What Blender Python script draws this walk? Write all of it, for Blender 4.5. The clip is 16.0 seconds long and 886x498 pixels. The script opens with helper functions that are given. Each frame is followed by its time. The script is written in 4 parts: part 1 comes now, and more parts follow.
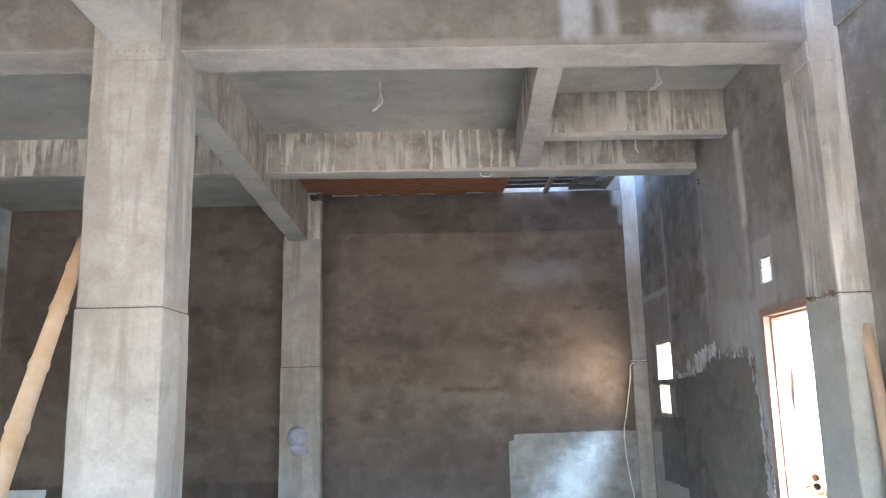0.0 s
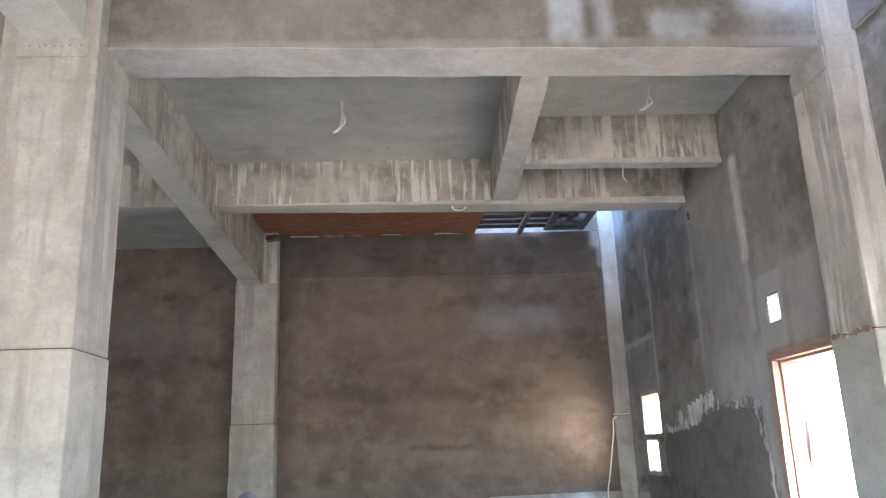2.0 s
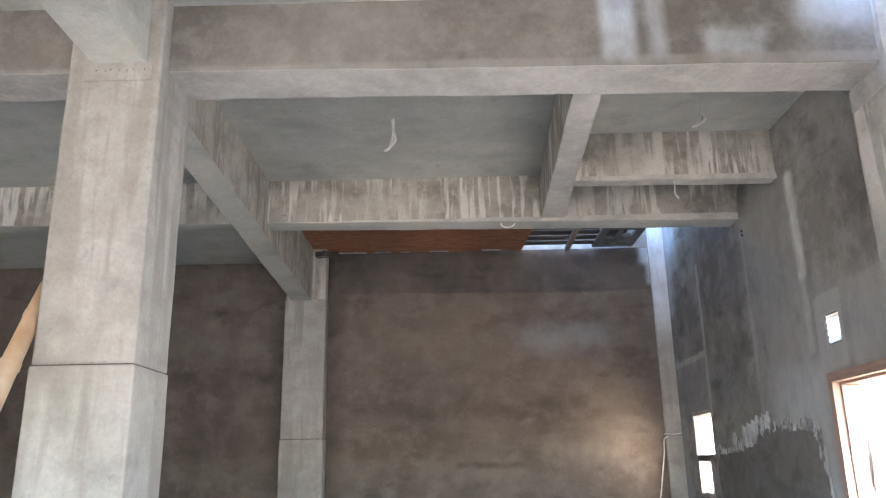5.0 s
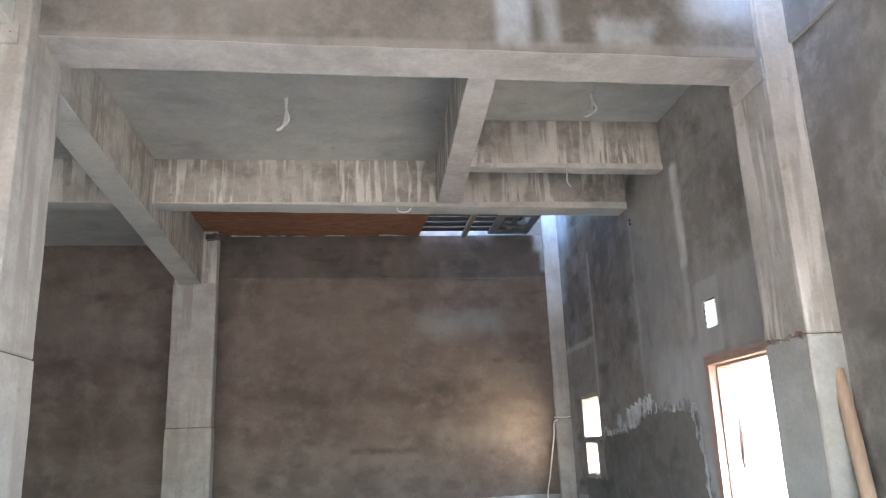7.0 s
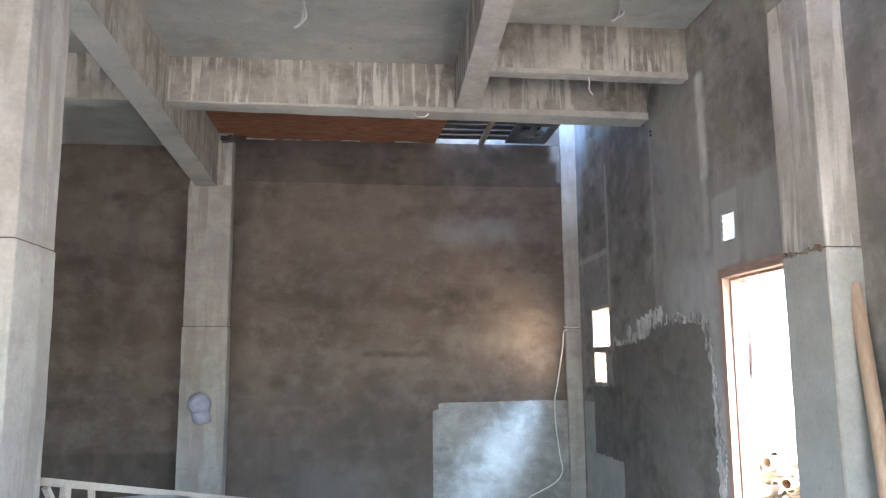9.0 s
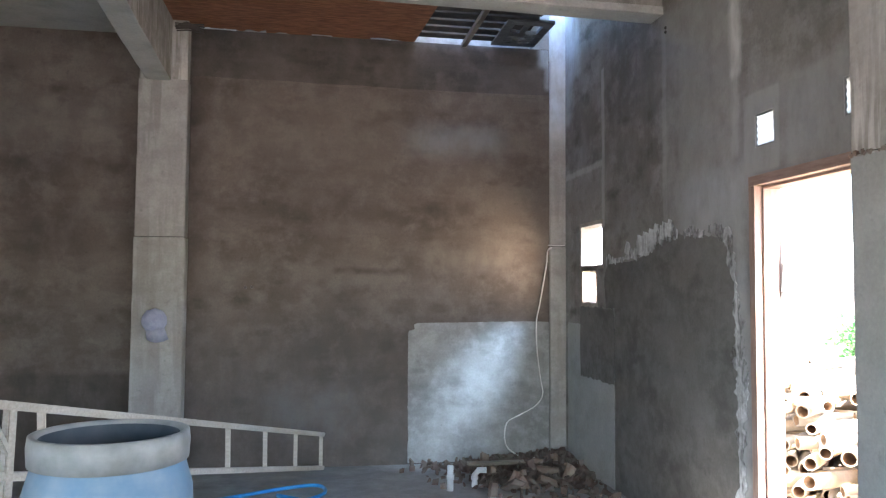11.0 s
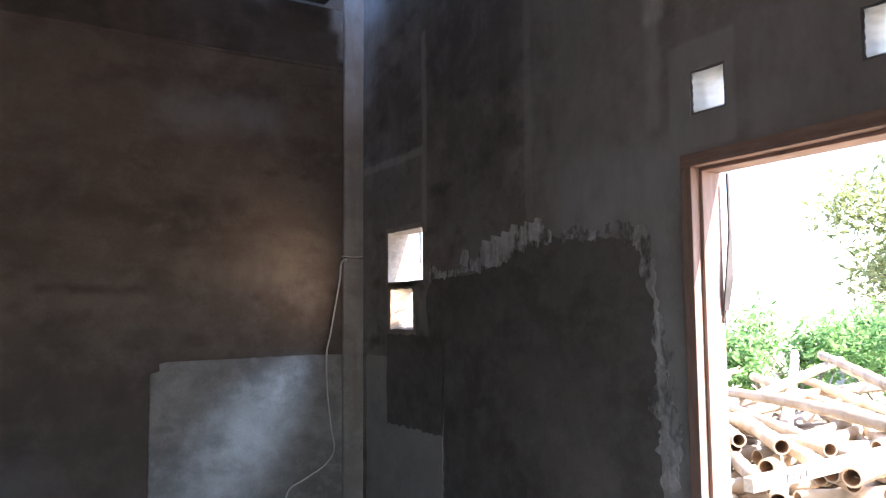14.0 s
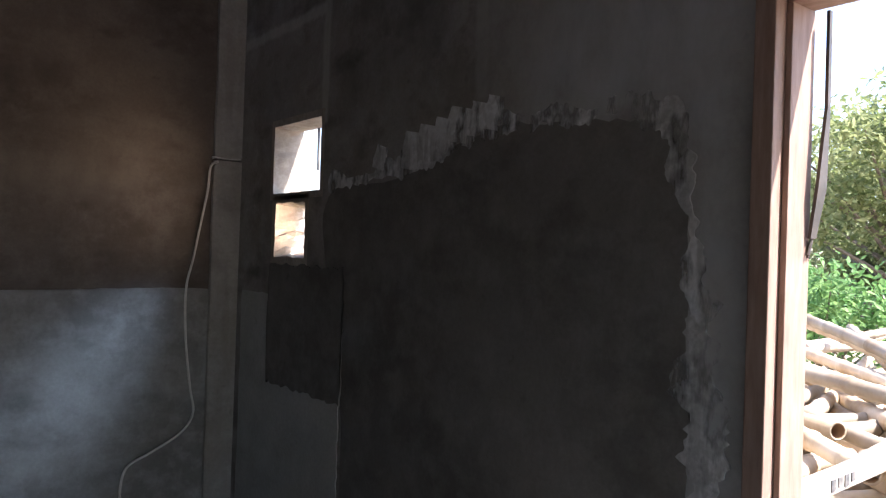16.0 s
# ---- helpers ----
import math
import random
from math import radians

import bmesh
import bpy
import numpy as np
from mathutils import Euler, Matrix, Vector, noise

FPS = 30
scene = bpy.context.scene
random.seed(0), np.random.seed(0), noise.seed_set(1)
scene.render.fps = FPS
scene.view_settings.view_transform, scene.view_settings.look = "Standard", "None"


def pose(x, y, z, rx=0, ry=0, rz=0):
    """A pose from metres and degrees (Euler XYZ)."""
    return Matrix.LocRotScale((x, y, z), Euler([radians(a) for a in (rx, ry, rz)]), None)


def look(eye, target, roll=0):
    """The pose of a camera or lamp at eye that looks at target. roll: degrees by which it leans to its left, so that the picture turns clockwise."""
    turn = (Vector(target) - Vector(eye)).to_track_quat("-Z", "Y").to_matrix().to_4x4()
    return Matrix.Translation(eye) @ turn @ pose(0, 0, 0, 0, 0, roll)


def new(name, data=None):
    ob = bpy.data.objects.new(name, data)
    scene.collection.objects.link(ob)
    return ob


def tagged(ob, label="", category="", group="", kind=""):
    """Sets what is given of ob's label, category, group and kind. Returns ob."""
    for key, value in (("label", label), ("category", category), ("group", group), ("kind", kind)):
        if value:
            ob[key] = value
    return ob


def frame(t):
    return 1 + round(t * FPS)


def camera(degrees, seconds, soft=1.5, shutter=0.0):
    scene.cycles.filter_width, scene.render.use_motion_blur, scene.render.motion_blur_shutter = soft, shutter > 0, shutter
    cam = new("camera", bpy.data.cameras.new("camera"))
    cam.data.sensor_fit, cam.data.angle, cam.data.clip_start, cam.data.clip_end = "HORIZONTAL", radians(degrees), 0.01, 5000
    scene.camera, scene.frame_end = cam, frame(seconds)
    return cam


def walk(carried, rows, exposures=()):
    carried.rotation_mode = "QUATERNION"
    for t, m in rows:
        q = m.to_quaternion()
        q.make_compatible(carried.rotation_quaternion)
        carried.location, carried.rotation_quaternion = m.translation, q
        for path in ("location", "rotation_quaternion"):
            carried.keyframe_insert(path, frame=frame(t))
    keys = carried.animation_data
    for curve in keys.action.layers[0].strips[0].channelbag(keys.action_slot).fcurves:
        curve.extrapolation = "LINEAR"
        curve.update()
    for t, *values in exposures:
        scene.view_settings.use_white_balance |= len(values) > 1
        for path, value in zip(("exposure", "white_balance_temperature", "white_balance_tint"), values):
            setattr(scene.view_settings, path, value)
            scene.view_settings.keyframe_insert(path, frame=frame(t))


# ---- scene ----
cam = camera(59.9, 16.0, soft=1.25)
PATH = [
    (0, (0.41, 1.07, 1.655), (0.398, 3.035, 2.027), -1.3),
    (0.5, (0.386, 1.301, 1.628), (0.424, 3.262, 2.017), -1.6),
    (1, (0.384, 1.564, 1.65), (0.46, 3.513, 2.093), -2.2),
    (1.5, (0.368, 1.651, 1.665), (0.474, 3.587, 2.155), -2.5),
    (2, (0.368, 1.67, 1.654), (0.454, 3.602, 2.166), -2.0),
    (2.5, (0.372, 1.671, 1.657), (0.433, 3.599, 2.187), -1.7),
    (3, (0.381, 1.659, 1.655), (0.409, 3.582, 2.206), -1.4),
    (3.5, (0.355, 1.647, 1.657), (0.335, 3.565, 2.223), -1.1),
    (3.7, (0.351, 1.649, 1.66), (0.311, 3.566, 2.229), -1.0),
    (5.8, (0.316, 1.672, 1.667), (0.341, 3.598, 2.207), -1.2),
    (6, (0.34, 1.688, 1.664), (0.395, 3.613, 2.202), -1.4),
    (6.5, (0.359, 1.697, 1.655), (0.505, 3.619, 2.188), -1.7),
    (7, (0.375, 1.702, 1.661), (0.604, 3.622, 2.174), -2.2),
    (7.5, (0.386, 1.721, 1.652), (0.662, 3.645, 2.122), -2.2),
    (8, (0.373, 1.725, 1.635), (0.663, 3.66, 2.051), -1.6),
    (8.5, (0.373, 1.731, 1.628), (0.634, 3.679, 1.998), -1.2),
    (9, (0.353, 1.726, 1.622), (0.55, 3.695, 1.914), -0.4),
    (9.2, (0.293, 1.714, 1.591), (0.478, 3.69, 1.836), 0.1),
    (11.4, (0.063, 2.514, 1.534), (0.534, 4.455, 1.641), 0.4),
    (11.5, (0.049, 2.562, 1.544), (0.573, 4.488, 1.673), 0.6),
    (12, (0.002, 2.805, 1.553), (0.721, 4.664, 1.711), -1.1),
    (12.5, (-0.024, 3.155, 1.567), (0.781, 4.976, 1.756), -1.3),
    (13, (-0.046, 3.457, 1.568), (0.879, 5.219, 1.764), -1.4),
    (13.5, (-0.059, 3.681, 1.528), (0.95, 5.4, 1.699), -1.3),
    (14, (0.094, 3.975, 1.536), (1.106, 5.691, 1.704), -0.4),
    (14.5, (0.203, 4.318, 1.517), (1.272, 6.003, 1.65), -0.2),
    (15, (0.38, 4.602, 1.487), (1.469, 6.277, 1.579), 0.2),
    (15.5, (0.626, 4.865, 1.489), (1.761, 6.51, 1.546), 1.1),
    (16, (0.768, 5.091, 1.472), (1.985, 6.678, 1.488), 1.9),
]

# exposure follows the phone's metering: darker as the bright doorway fills the picture
EXP = 4.6
EXPOSURES = [(t, e + EXP, k, tint) for t, e, k, tint in ((0.0, 0.05, 5850, 10), (9.2, 0.05, 5850, 10), (11.3, -0.25, 5950, 12), (12.5, -0.45, 6000, 14), (13.1, -0.75, 6050, 16), (13.5, -0.9, 6050, 18), (14.0, -1.75, 6150, 20), (14.5, -2.65, 6250, 19), (15.0, -3.1, 6250, 14), (15.5, -2.6, 6250, 16), (16.0, -2.55, 6200, 18))]
walk(cam, [(t, look(eye, target, roll)) for t, eye, target, roll in PATH], EXPOSURES)

# ---- light ----
world = bpy.data.worlds.new("sky")
scene.world = world
world.use_nodes = True
wn = world.node_tree.nodes
sky = wn.new("ShaderNodeTexSky")
sky.sky_type = "NISHITA"
sky.sun_disc = False
SUN_EL, SUN_AZ = 57.0, 150.0  # elevation; azimuth clockwise from +y
sky.sun_elevation = radians(SUN_EL)
sky.sun_rotation = radians(SUN_AZ)
world.node_tree.links.new(sky.outputs[0], wn["Background"].inputs[0])
wn["Background"].inputs[1].default_value = 0.15

sun = new("sun", bpy.data.lights.new("sun", "SUN"))
sun.data.energy, sun.data.angle, sun.data.color = 5.0, radians(0.5), (1.0, 0.95, 0.86)
ce = math.cos(radians(SUN_EL))
sun_dir = Vector((ce * math.sin(radians(SUN_AZ)), ce * math.cos(radians(SUN_AZ)), math.sin(radians(SUN_EL))))
sun.matrix_world = look(sun_dir * 30, (0, 0, 0))

# daylight of the wide open front of the building, behind the walker
front = new("front_daylight", bpy.data.lights.new("front_daylight", "AREA"))
front.data.shape, front.data.size, front.data.size_y = "RECTANGLE", 3.6, 2.3
front.data.energy, front.data.color = 2.0, (0.9, 0.955, 1.0)
front.matrix_world = look((0.2, -2.55, 1.4), (0.2, 0.0, 3.2))

# daylight of the wide window in the far side wall
west = new("far_window_daylight", bpy.data.lights.new("far_window_daylight", "AREA"))
west.data.shape, west.data.size, west.data.size_y = "RECTANGLE", 2.7, 1.3
west.data.energy, west.data.color = 1.05, (1.0, 0.98, 0.95)
west.matrix_world = look((-4.25, 2.0, 1.6), (0.5, 3.6, 2.6))


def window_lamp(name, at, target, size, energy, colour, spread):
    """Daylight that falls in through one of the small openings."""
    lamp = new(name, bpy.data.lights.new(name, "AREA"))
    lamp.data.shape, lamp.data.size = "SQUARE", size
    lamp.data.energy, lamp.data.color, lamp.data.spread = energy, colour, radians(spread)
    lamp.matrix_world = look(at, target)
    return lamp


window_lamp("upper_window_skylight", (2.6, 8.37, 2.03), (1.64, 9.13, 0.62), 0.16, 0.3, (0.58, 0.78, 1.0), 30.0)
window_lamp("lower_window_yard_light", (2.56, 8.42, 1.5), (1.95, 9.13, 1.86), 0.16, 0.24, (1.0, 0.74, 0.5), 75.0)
side = window_lamp("side_window_daylight", (2.7, 3.7, 2.05), (-1.2, 4.6, 2.3), 0.28, 2.6, (0.98, 0.98, 1.0), 150.0)
side.data.shape, side.data.size, side.data.size_y = "RECTANGLE", 1.3, 0.28

# ---- materials ----
def node(nt, kind, **values):
    n = nt.nodes.new(kind)
    for k, v in values.items():
        if k in n.inputs:
            n.inputs[k].default_value = v
    return n


def mapped(nt, scale=(1, 1, 1), world_space=True):
    """Coordinates in metres, stretched."""
    geo = nt.nodes.new("ShaderNodeNewGeometry" if world_space else "ShaderNodeTexCoord")
    m = nt.nodes.new("ShaderNodeMapping")
    m.inputs["Scale"].default_value = scale
    nt.links.new(geo.outputs["Position" if world_space else "Object"], m.inputs[0])
    return m.outputs[0]


def noise_tex(nt, co, scale, detail=4.0, rough=0.55):
    n = node(nt, "ShaderNodeTexNoise", Scale=scale, Detail=detail, Roughness=rough)
    nt.links.new(co, n.inputs["Vector"])
    return n.outputs["Fac"]


def ramp(nt, fac, lo, hi, a=(0, 0, 0, 1), b=(1, 1, 1, 1)):
    r = nt.nodes.new("ShaderNodeValToRGB")
    r.color_ramp.elements[0].position, r.color_ramp.elements[1].position = lo, hi
    r.color_ramp.elements[0].color, r.color_ramp.elements[1].color = a, b
    nt.links.new(fac, r.inputs[0])
    return r.outputs[0]


def mix(nt, fac, a, b, mode="MIX"):
    m = nt.nodes.new("ShaderNodeMix")
    m.data_type, m.blend_type = "RGBA", mode
    for sock, v in ((m.inputs[0], fac), (m.inputs[6], a), (m.inputs[7], b)):
        if hasattr(v, "links"):
            nt.links.new(v, sock)
        else:
            sock.default_value = v
    return m.outputs[2]


def base_material(name, rough=0.85, metal=0.0):
    mat = bpy.data.materials.new(name)
    mat.use_nodes = True
    bsdf = mat.node_tree.nodes["Principled BSDF"]
    bsdf.inputs["Roughness"].default_value = rough
    bsdf.inputs["Metallic"].default_value = metal
    bsdf.inputs["Specular IOR Level"].default_value = 0.3
    return mat, mat.node_tree, bsdf


def c4(c):
    return (c[0], c[1], c[2], 1.0)


def bump(nt, bsdf, height, strength=0.4, dist=0.004):
    b = node(nt, "ShaderNodeBump", Strength=strength, Distance=dist)
    nt.links.new(height, b.inputs["Height"])
    nt.links.new(b.outputs[0], bsdf.inputs["Normal"])


def plaster(name, main, dark, light, blotch=1.1, streak=0.0, streak_dark=(0.1, 0.09, 0.08), streak_scale=14.0, horizontal=0.3, rough=0.9, bump_s=0.35, mottle=0.5, bands=(0.5, 0.5, 5.0)):
    """Cement render: cloudy at two scales, trowel bands, drip streaks."""
    mat, nt, bsdf = base_material(name, rough)
    co = mapped(nt)
    big = noise_tex(nt, co, blotch, 5, 0.6)
    mid = noise_tex(nt, co, blotch * 4.7, 6, 0.65)
    fine = noise_tex(nt, co, 55, 5, 0.7)
    col = mix(nt, ramp(nt, big, 0.38, 0.62), c4(dark), c4(main))
    col = mix(nt, ramp(nt, mid, 0.45, 0.66, (0, 0, 0, 1), (mottle, mottle, mottle, 1)), col, c4(light))
    spots = noise_tex(nt, mapped(nt, (0.8, 0.8, 1.3)), 4.2, 4, 0.55)
    col = mix(nt, ramp(nt, spots, 0.54, 0.72, (0, 0, 0, 1), (mottle, mottle, mottle, 1)), col, c4([v * 0.7 for v in dark]))
    if horizontal:
        layers = noise_tex(nt, mapped(nt, bands), 1.3, 4, 0.6)
        col = mix(nt, ramp(nt, layers, 0.45, 0.75, (0, 0, 0, 1), (horizontal, horizontal, horizontal, 1)), col, c4(light))
    if streak:
        drips = mix(nt, 0.5, noise_tex(nt, mapped(nt, (1, 1, 0.09)), streak_scale, 3, 0.55), noise_tex(nt, mapped(nt, (1, 1, 0.16)), streak_scale * 0.31, 4, 0.6))
        where = noise_tex(nt, mapped(nt, (1, 1, 0.8)), 2.2, 3, 0.5)
        f1 = ramp(nt, drips, 0.492, 0.545)
        f2 = ramp(nt, where, 0.32, 0.56, (0, 0, 0, 1), (streak, streak, streak, 1))
        col = mix(nt, mix(nt, 1.0, f1, f2, "MULTIPLY"), col, c4(streak_dark))
    specks = noise_tex(nt, mapped(nt, (1, 1, 1)), 16.0, 3, 0.5)
    col = mix(nt, ramp(nt, specks, 0.66, 0.76, (0, 0, 0, 1), (0.35, 0.35, 0.35, 1)), col, c4([v * 0.6 for v in dark]))
    grain = ramp(nt, fine, 0.2, 0.8, (0.84, 0.84, 0.84, 1), (1.1, 1.1, 1.1, 1))
    col = mix(nt, 1.0, col, grain, "MULTIPLY")
    nt.links.new(col, bsdf.inputs["Base Color"])
    h = mix(nt, 0.45, mid, fine)
    bump(nt, bsdf, h, bump_s, 0.006)
    return mat


def wash(mat, axis, stains):
    """Soft-edged coats, stains and painted light or shade on a wall: each (u0, u1, z0, z1, soft, ragged, colour,
    amount); u is y on an 'x' wall, else x.
    """
    nt = mat.node_tree
    bsdf = nt.nodes["Principled BSDF"]
    col = bsdf.inputs["Base Color"].links[0].from_socket
    geo = nt.nodes.new("ShaderNodeNewGeometry")
    sep = nt.nodes.new("ShaderNodeSeparateXYZ")
    nt.links.new(geo.outputs["Position"], sep.inputs[0])

    def calc(op, a, b):
        m = nt.nodes.new("ShaderNodeMath")
        m.operation = op
        for sock, v in zip(m.inputs, (a, b)):
            if hasattr(v, "links"):
                nt.links.new(v, sock)
            else:
                sock.default_value = v
        return m.outputs[0]

    def wobble(scale):
        a = calc("SUBTRACT", noise_tex(nt, mapped(nt, scale), 2.6, 3, 0.6), 0.5)
        b = calc("SUBTRACT", noise_tex(nt, mapped(nt, scale), 15.0, 4, 0.65), 0.5)
        return calc("ADD", calc("MULTIPLY", a, 1.0), calc("MULTIPLY", b, 0.6))

    du, dz = wobble((1, 1, 0.6)), wobble((1.2, 1.1, 1))
    thin = ramp(nt, noise_tex(nt, mapped(nt, (1, 1, 0.5)), 9.0, 5, 0.65), 0.3, 0.62, (0.45, 0.45, 0.45, 1))
    for u0, u1, z0, z1, soft, ragged, colour, amount in stains:
        u = calc("ADD", sep.outputs[1 if axis == "x" else 0], calc("MULTIPLY", du, ragged))
        z = calc("ADD", sep.outputs[2], calc("MULTIPLY", dz, ragged))
        f = None
        for sock, edge, turn in ((u, u0, 1), (u, u1, -1), (z, z0, 1), (z, z1, -1)):
            r = nt.nodes.new("ShaderNodeMapRange")
            r.interpolation_type = "SMOOTHSTEP"
            nt.links.new(sock, r.inputs[0])
            r.inputs[1].default_value, r.inputs[2].default_value = edge - soft * turn, edge + soft * turn
            f = r.outputs[0] if f is None else calc("MULTIPLY", f, r.outputs[0])
        f = calc("MULTIPLY", calc("MULTIPLY", f, amount), thin)
        col = mix(nt, f, col, c4(colour))
    nt.links.new(col, bsdf.inputs["Base Color"])
    return mat


def patchy(mat, lo, hi):
    """Lets a thin coat wear through in patches to the wall behind it."""
    nt = mat.node_tree
    bsdf = nt.nodes["Principled BSDF"]
    worn = mix(nt, 0.5, noise_tex(nt, mapped(nt, (1, 1, 0.35)), 16.0, 4, 0.6), noise_tex(nt, mapped(nt, (1, 1, 0.8)), 5.0, 3, 0.6))
    nt.links.new(ramp(nt, worn, lo, hi), bsdf.inputs["Alpha"])
    return mat


def wood(name, main, dark, scale=(6, 6, 0.8), rough=0.6):
    mat, nt, bsdf = base_material(name, rough)
    co = mapped(nt, scale, False)
    g = noise_tex(nt, co, 9, 6, 0.65)
    s = noise_tex(nt, mapped(nt, (1, 1, 1), False), 2.3, 4, 0.6)
    col = mix(nt, ramp(nt, g, 0.35, 0.7), c4(dark), c4(main))
    col = mix(nt, ramp(nt, s, 0.5, 0.8, (0, 0, 0, 1), (0.5, 0.5, 0.5, 1)), col, c4([v * 0.6 for v in dark]))
    nt.links.new(col, bsdf.inputs["Base Color"])
    bump(nt, bsdf, g, 0.3, 0.002)
    return mat


def varied(name, main, other, scale=8.0, rough=0.6, metal=0.0, per_object=0.0, bump_s=0.2):
    mat, nt, bsdf = base_material(name, rough, metal)
    co = mapped(nt, (1, 1, 1), False)
    n1 = noise_tex(nt, co, scale, 5, 0.6)
    col = mix(nt, ramp(nt, n1, 0.38, 0.68), c4(main), c4(other))
    if per_object:
        info = nt.nodes.new("ShaderNodeObjectInfo")
        v = ramp(nt, info.outputs["Random"], 0, 1, (1 - per_object, 1 - per_object, 1 - per_object, 1), (1 + per_object, 1 + per_object * 0.9, 1 + per_object * 0.7, 1))
        col = mix(nt, 1.0, col, v, "MULTIPLY")
    nt.links.new(col, bsdf.inputs["Base Color"])
    bump(nt, bsdf, noise_tex(nt, co, scale * 5, 4, 0.6), bump_s, 0.003)
    return mat


M_BACK = plaster("brown_render", (0.142, 0.117, 0.097), (0.098, 0.081, 0.067), (0.185, 0.156, 0.132), 1.1, 0.0, horizontal=0.5, mottle=0.72, bands=(0.6, 0.6, 3.4))
SPOT_AND_SHADE, GREY_COAT, COLD_COAT = (0.06, 0.05, 0.043), (0.22, 0.2, 0.178), (0.2, 0.205, 0.208)
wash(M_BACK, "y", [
    # the strip from -0.92 to -0.8 is painted shade along column_2
    (1.0, 1.85, 2.78, 3.02, 0.12, 0.15, COLD_COAT, 0.75), (-0.92, -0.8, 0.0, 3.4, 0.1, 0.12, SPOT_AND_SHADE, 0.5), (-0.6, 0.9, 2.6, 3.2, 0.3, 0.4, (0.19, 0.16, 0.133), 0.45),
    (1.15, 1.38, 2.17, 2.3, 0.05, 0.16, SPOT_AND_SHADE, 0.75), (1.42, 1.58, 2.2, 2.33, 0.05, 0.16, SPOT_AND_SHADE, 0.55), (0.3, 0.95, 1.68, 1.72, 0.03, 0.08, SPOT_AND_SHADE, 0.8), (1.1, 1.9, 1.7, 1.9, 0.1, 0.2, (0.2, 0.168, 0.14), 0.6),
    # dark base below 1.25: partly stain, partly dimmer light put into the colour
    (-0.1, 0.5, 1.9, 2.6, 0.25, 0.4, SPOT_AND_SHADE, 0.25), (-0.92, 2.3, -0.5, 1.25, 0.35, 0.7, (0.075, 0.066, 0.06), 0.6), (-0.2, 0.5, 0.25, 0.7, 0.2, 0.5, COLD_COAT, 0.3), (0.45, 0.6, 1.25, 1.38, 0.05, 0.12, SPOT_AND_SHADE, 0.55), (0.7, 0.84, 1.0, 1.12, 0.05, 0.12, SPOT_AND_SHADE, 0.55),
    (-4.2, -1.35, 2.5, 2.62, 0.08, 0.25, SPOT_AND_SHADE, 0.45), (-2.6, -1.5, 2.7, 3.1, 0.2, 0.4, GREY_COAT, 0.35), (-2.2, -1.7, 1.8, 2.1, 0.1, 0.3, SPOT_AND_SHADE, 0.5), (-3.9, -3.0, 1.6, 2.3, 0.3, 0.4, SPOT_AND_SHADE, 0.35), (-4.3, -1.3, 0.0, 0.83, 0.03, 0.05, SPOT_AND_SHADE, 0.75),
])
M_SIDE = plaster("grey_render", (0.29, 0.276, 0.25), (0.18, 0.168, 0.15), (0.37, 0.357, 0.334), 1.1, 0.4, (0.33, 0.325, 0.305), 3.2, horizontal=0.0, mottle=0.85)
wash(M_SIDE, "x", [
    (6.22, 7.1, 1.9, 3.42, 0.07, 0.2, (0.38, 0.372, 0.35), 0.6), (5.2, 6.2, 2.0, 2.66, 0.12, 0.2, (0.36, 0.355, 0.345), 0.6), (6.1, 6.8, 1.9, 2.25, 0.12, 0.22, (0.46, 0.475, 0.49), 0.8),
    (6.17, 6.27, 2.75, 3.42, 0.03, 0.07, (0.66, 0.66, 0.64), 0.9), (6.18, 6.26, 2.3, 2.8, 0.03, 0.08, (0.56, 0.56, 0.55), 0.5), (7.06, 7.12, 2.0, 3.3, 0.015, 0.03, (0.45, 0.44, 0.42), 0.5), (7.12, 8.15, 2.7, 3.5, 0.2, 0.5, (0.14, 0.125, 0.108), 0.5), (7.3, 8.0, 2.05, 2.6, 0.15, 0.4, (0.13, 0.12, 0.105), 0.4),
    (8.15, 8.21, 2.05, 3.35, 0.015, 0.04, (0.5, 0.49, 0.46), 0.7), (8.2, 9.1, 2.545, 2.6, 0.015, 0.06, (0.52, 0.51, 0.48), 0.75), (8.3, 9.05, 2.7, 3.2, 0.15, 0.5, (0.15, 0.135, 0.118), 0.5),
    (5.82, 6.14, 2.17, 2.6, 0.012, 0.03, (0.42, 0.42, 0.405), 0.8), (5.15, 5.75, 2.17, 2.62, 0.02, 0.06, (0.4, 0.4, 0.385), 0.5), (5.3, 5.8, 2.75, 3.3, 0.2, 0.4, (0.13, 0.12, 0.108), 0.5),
    # pale band at 3.0 to 4.6, above 2.9, paints skylight on the wall
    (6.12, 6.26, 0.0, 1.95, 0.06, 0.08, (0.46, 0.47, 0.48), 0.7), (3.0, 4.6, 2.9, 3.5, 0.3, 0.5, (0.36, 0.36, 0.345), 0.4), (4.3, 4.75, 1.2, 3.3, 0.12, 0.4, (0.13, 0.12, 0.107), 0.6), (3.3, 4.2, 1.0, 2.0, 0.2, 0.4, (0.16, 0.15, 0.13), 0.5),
])
M_SLAB = plaster("slab_concrete", (0.45, 0.447, 0.405), (0.365, 0.363, 0.328), (0.54, 0.537, 0.493), 0.9, horizontal=0.35, bump_s=0.2, mottle=0.45, bands=(0.5, 3.0, 1))
M_BEAM = plaster("beam_concrete", (0.33, 0.306, 0.268), (0.2, 0.183, 0.157), (0.42, 0.395, 0.355), 2.4, 0.95, (0.56, 0.535, 0.488), 21.0, horizontal=0.25, mottle=0.6, bands=(0.6, 0.6, 6.0))
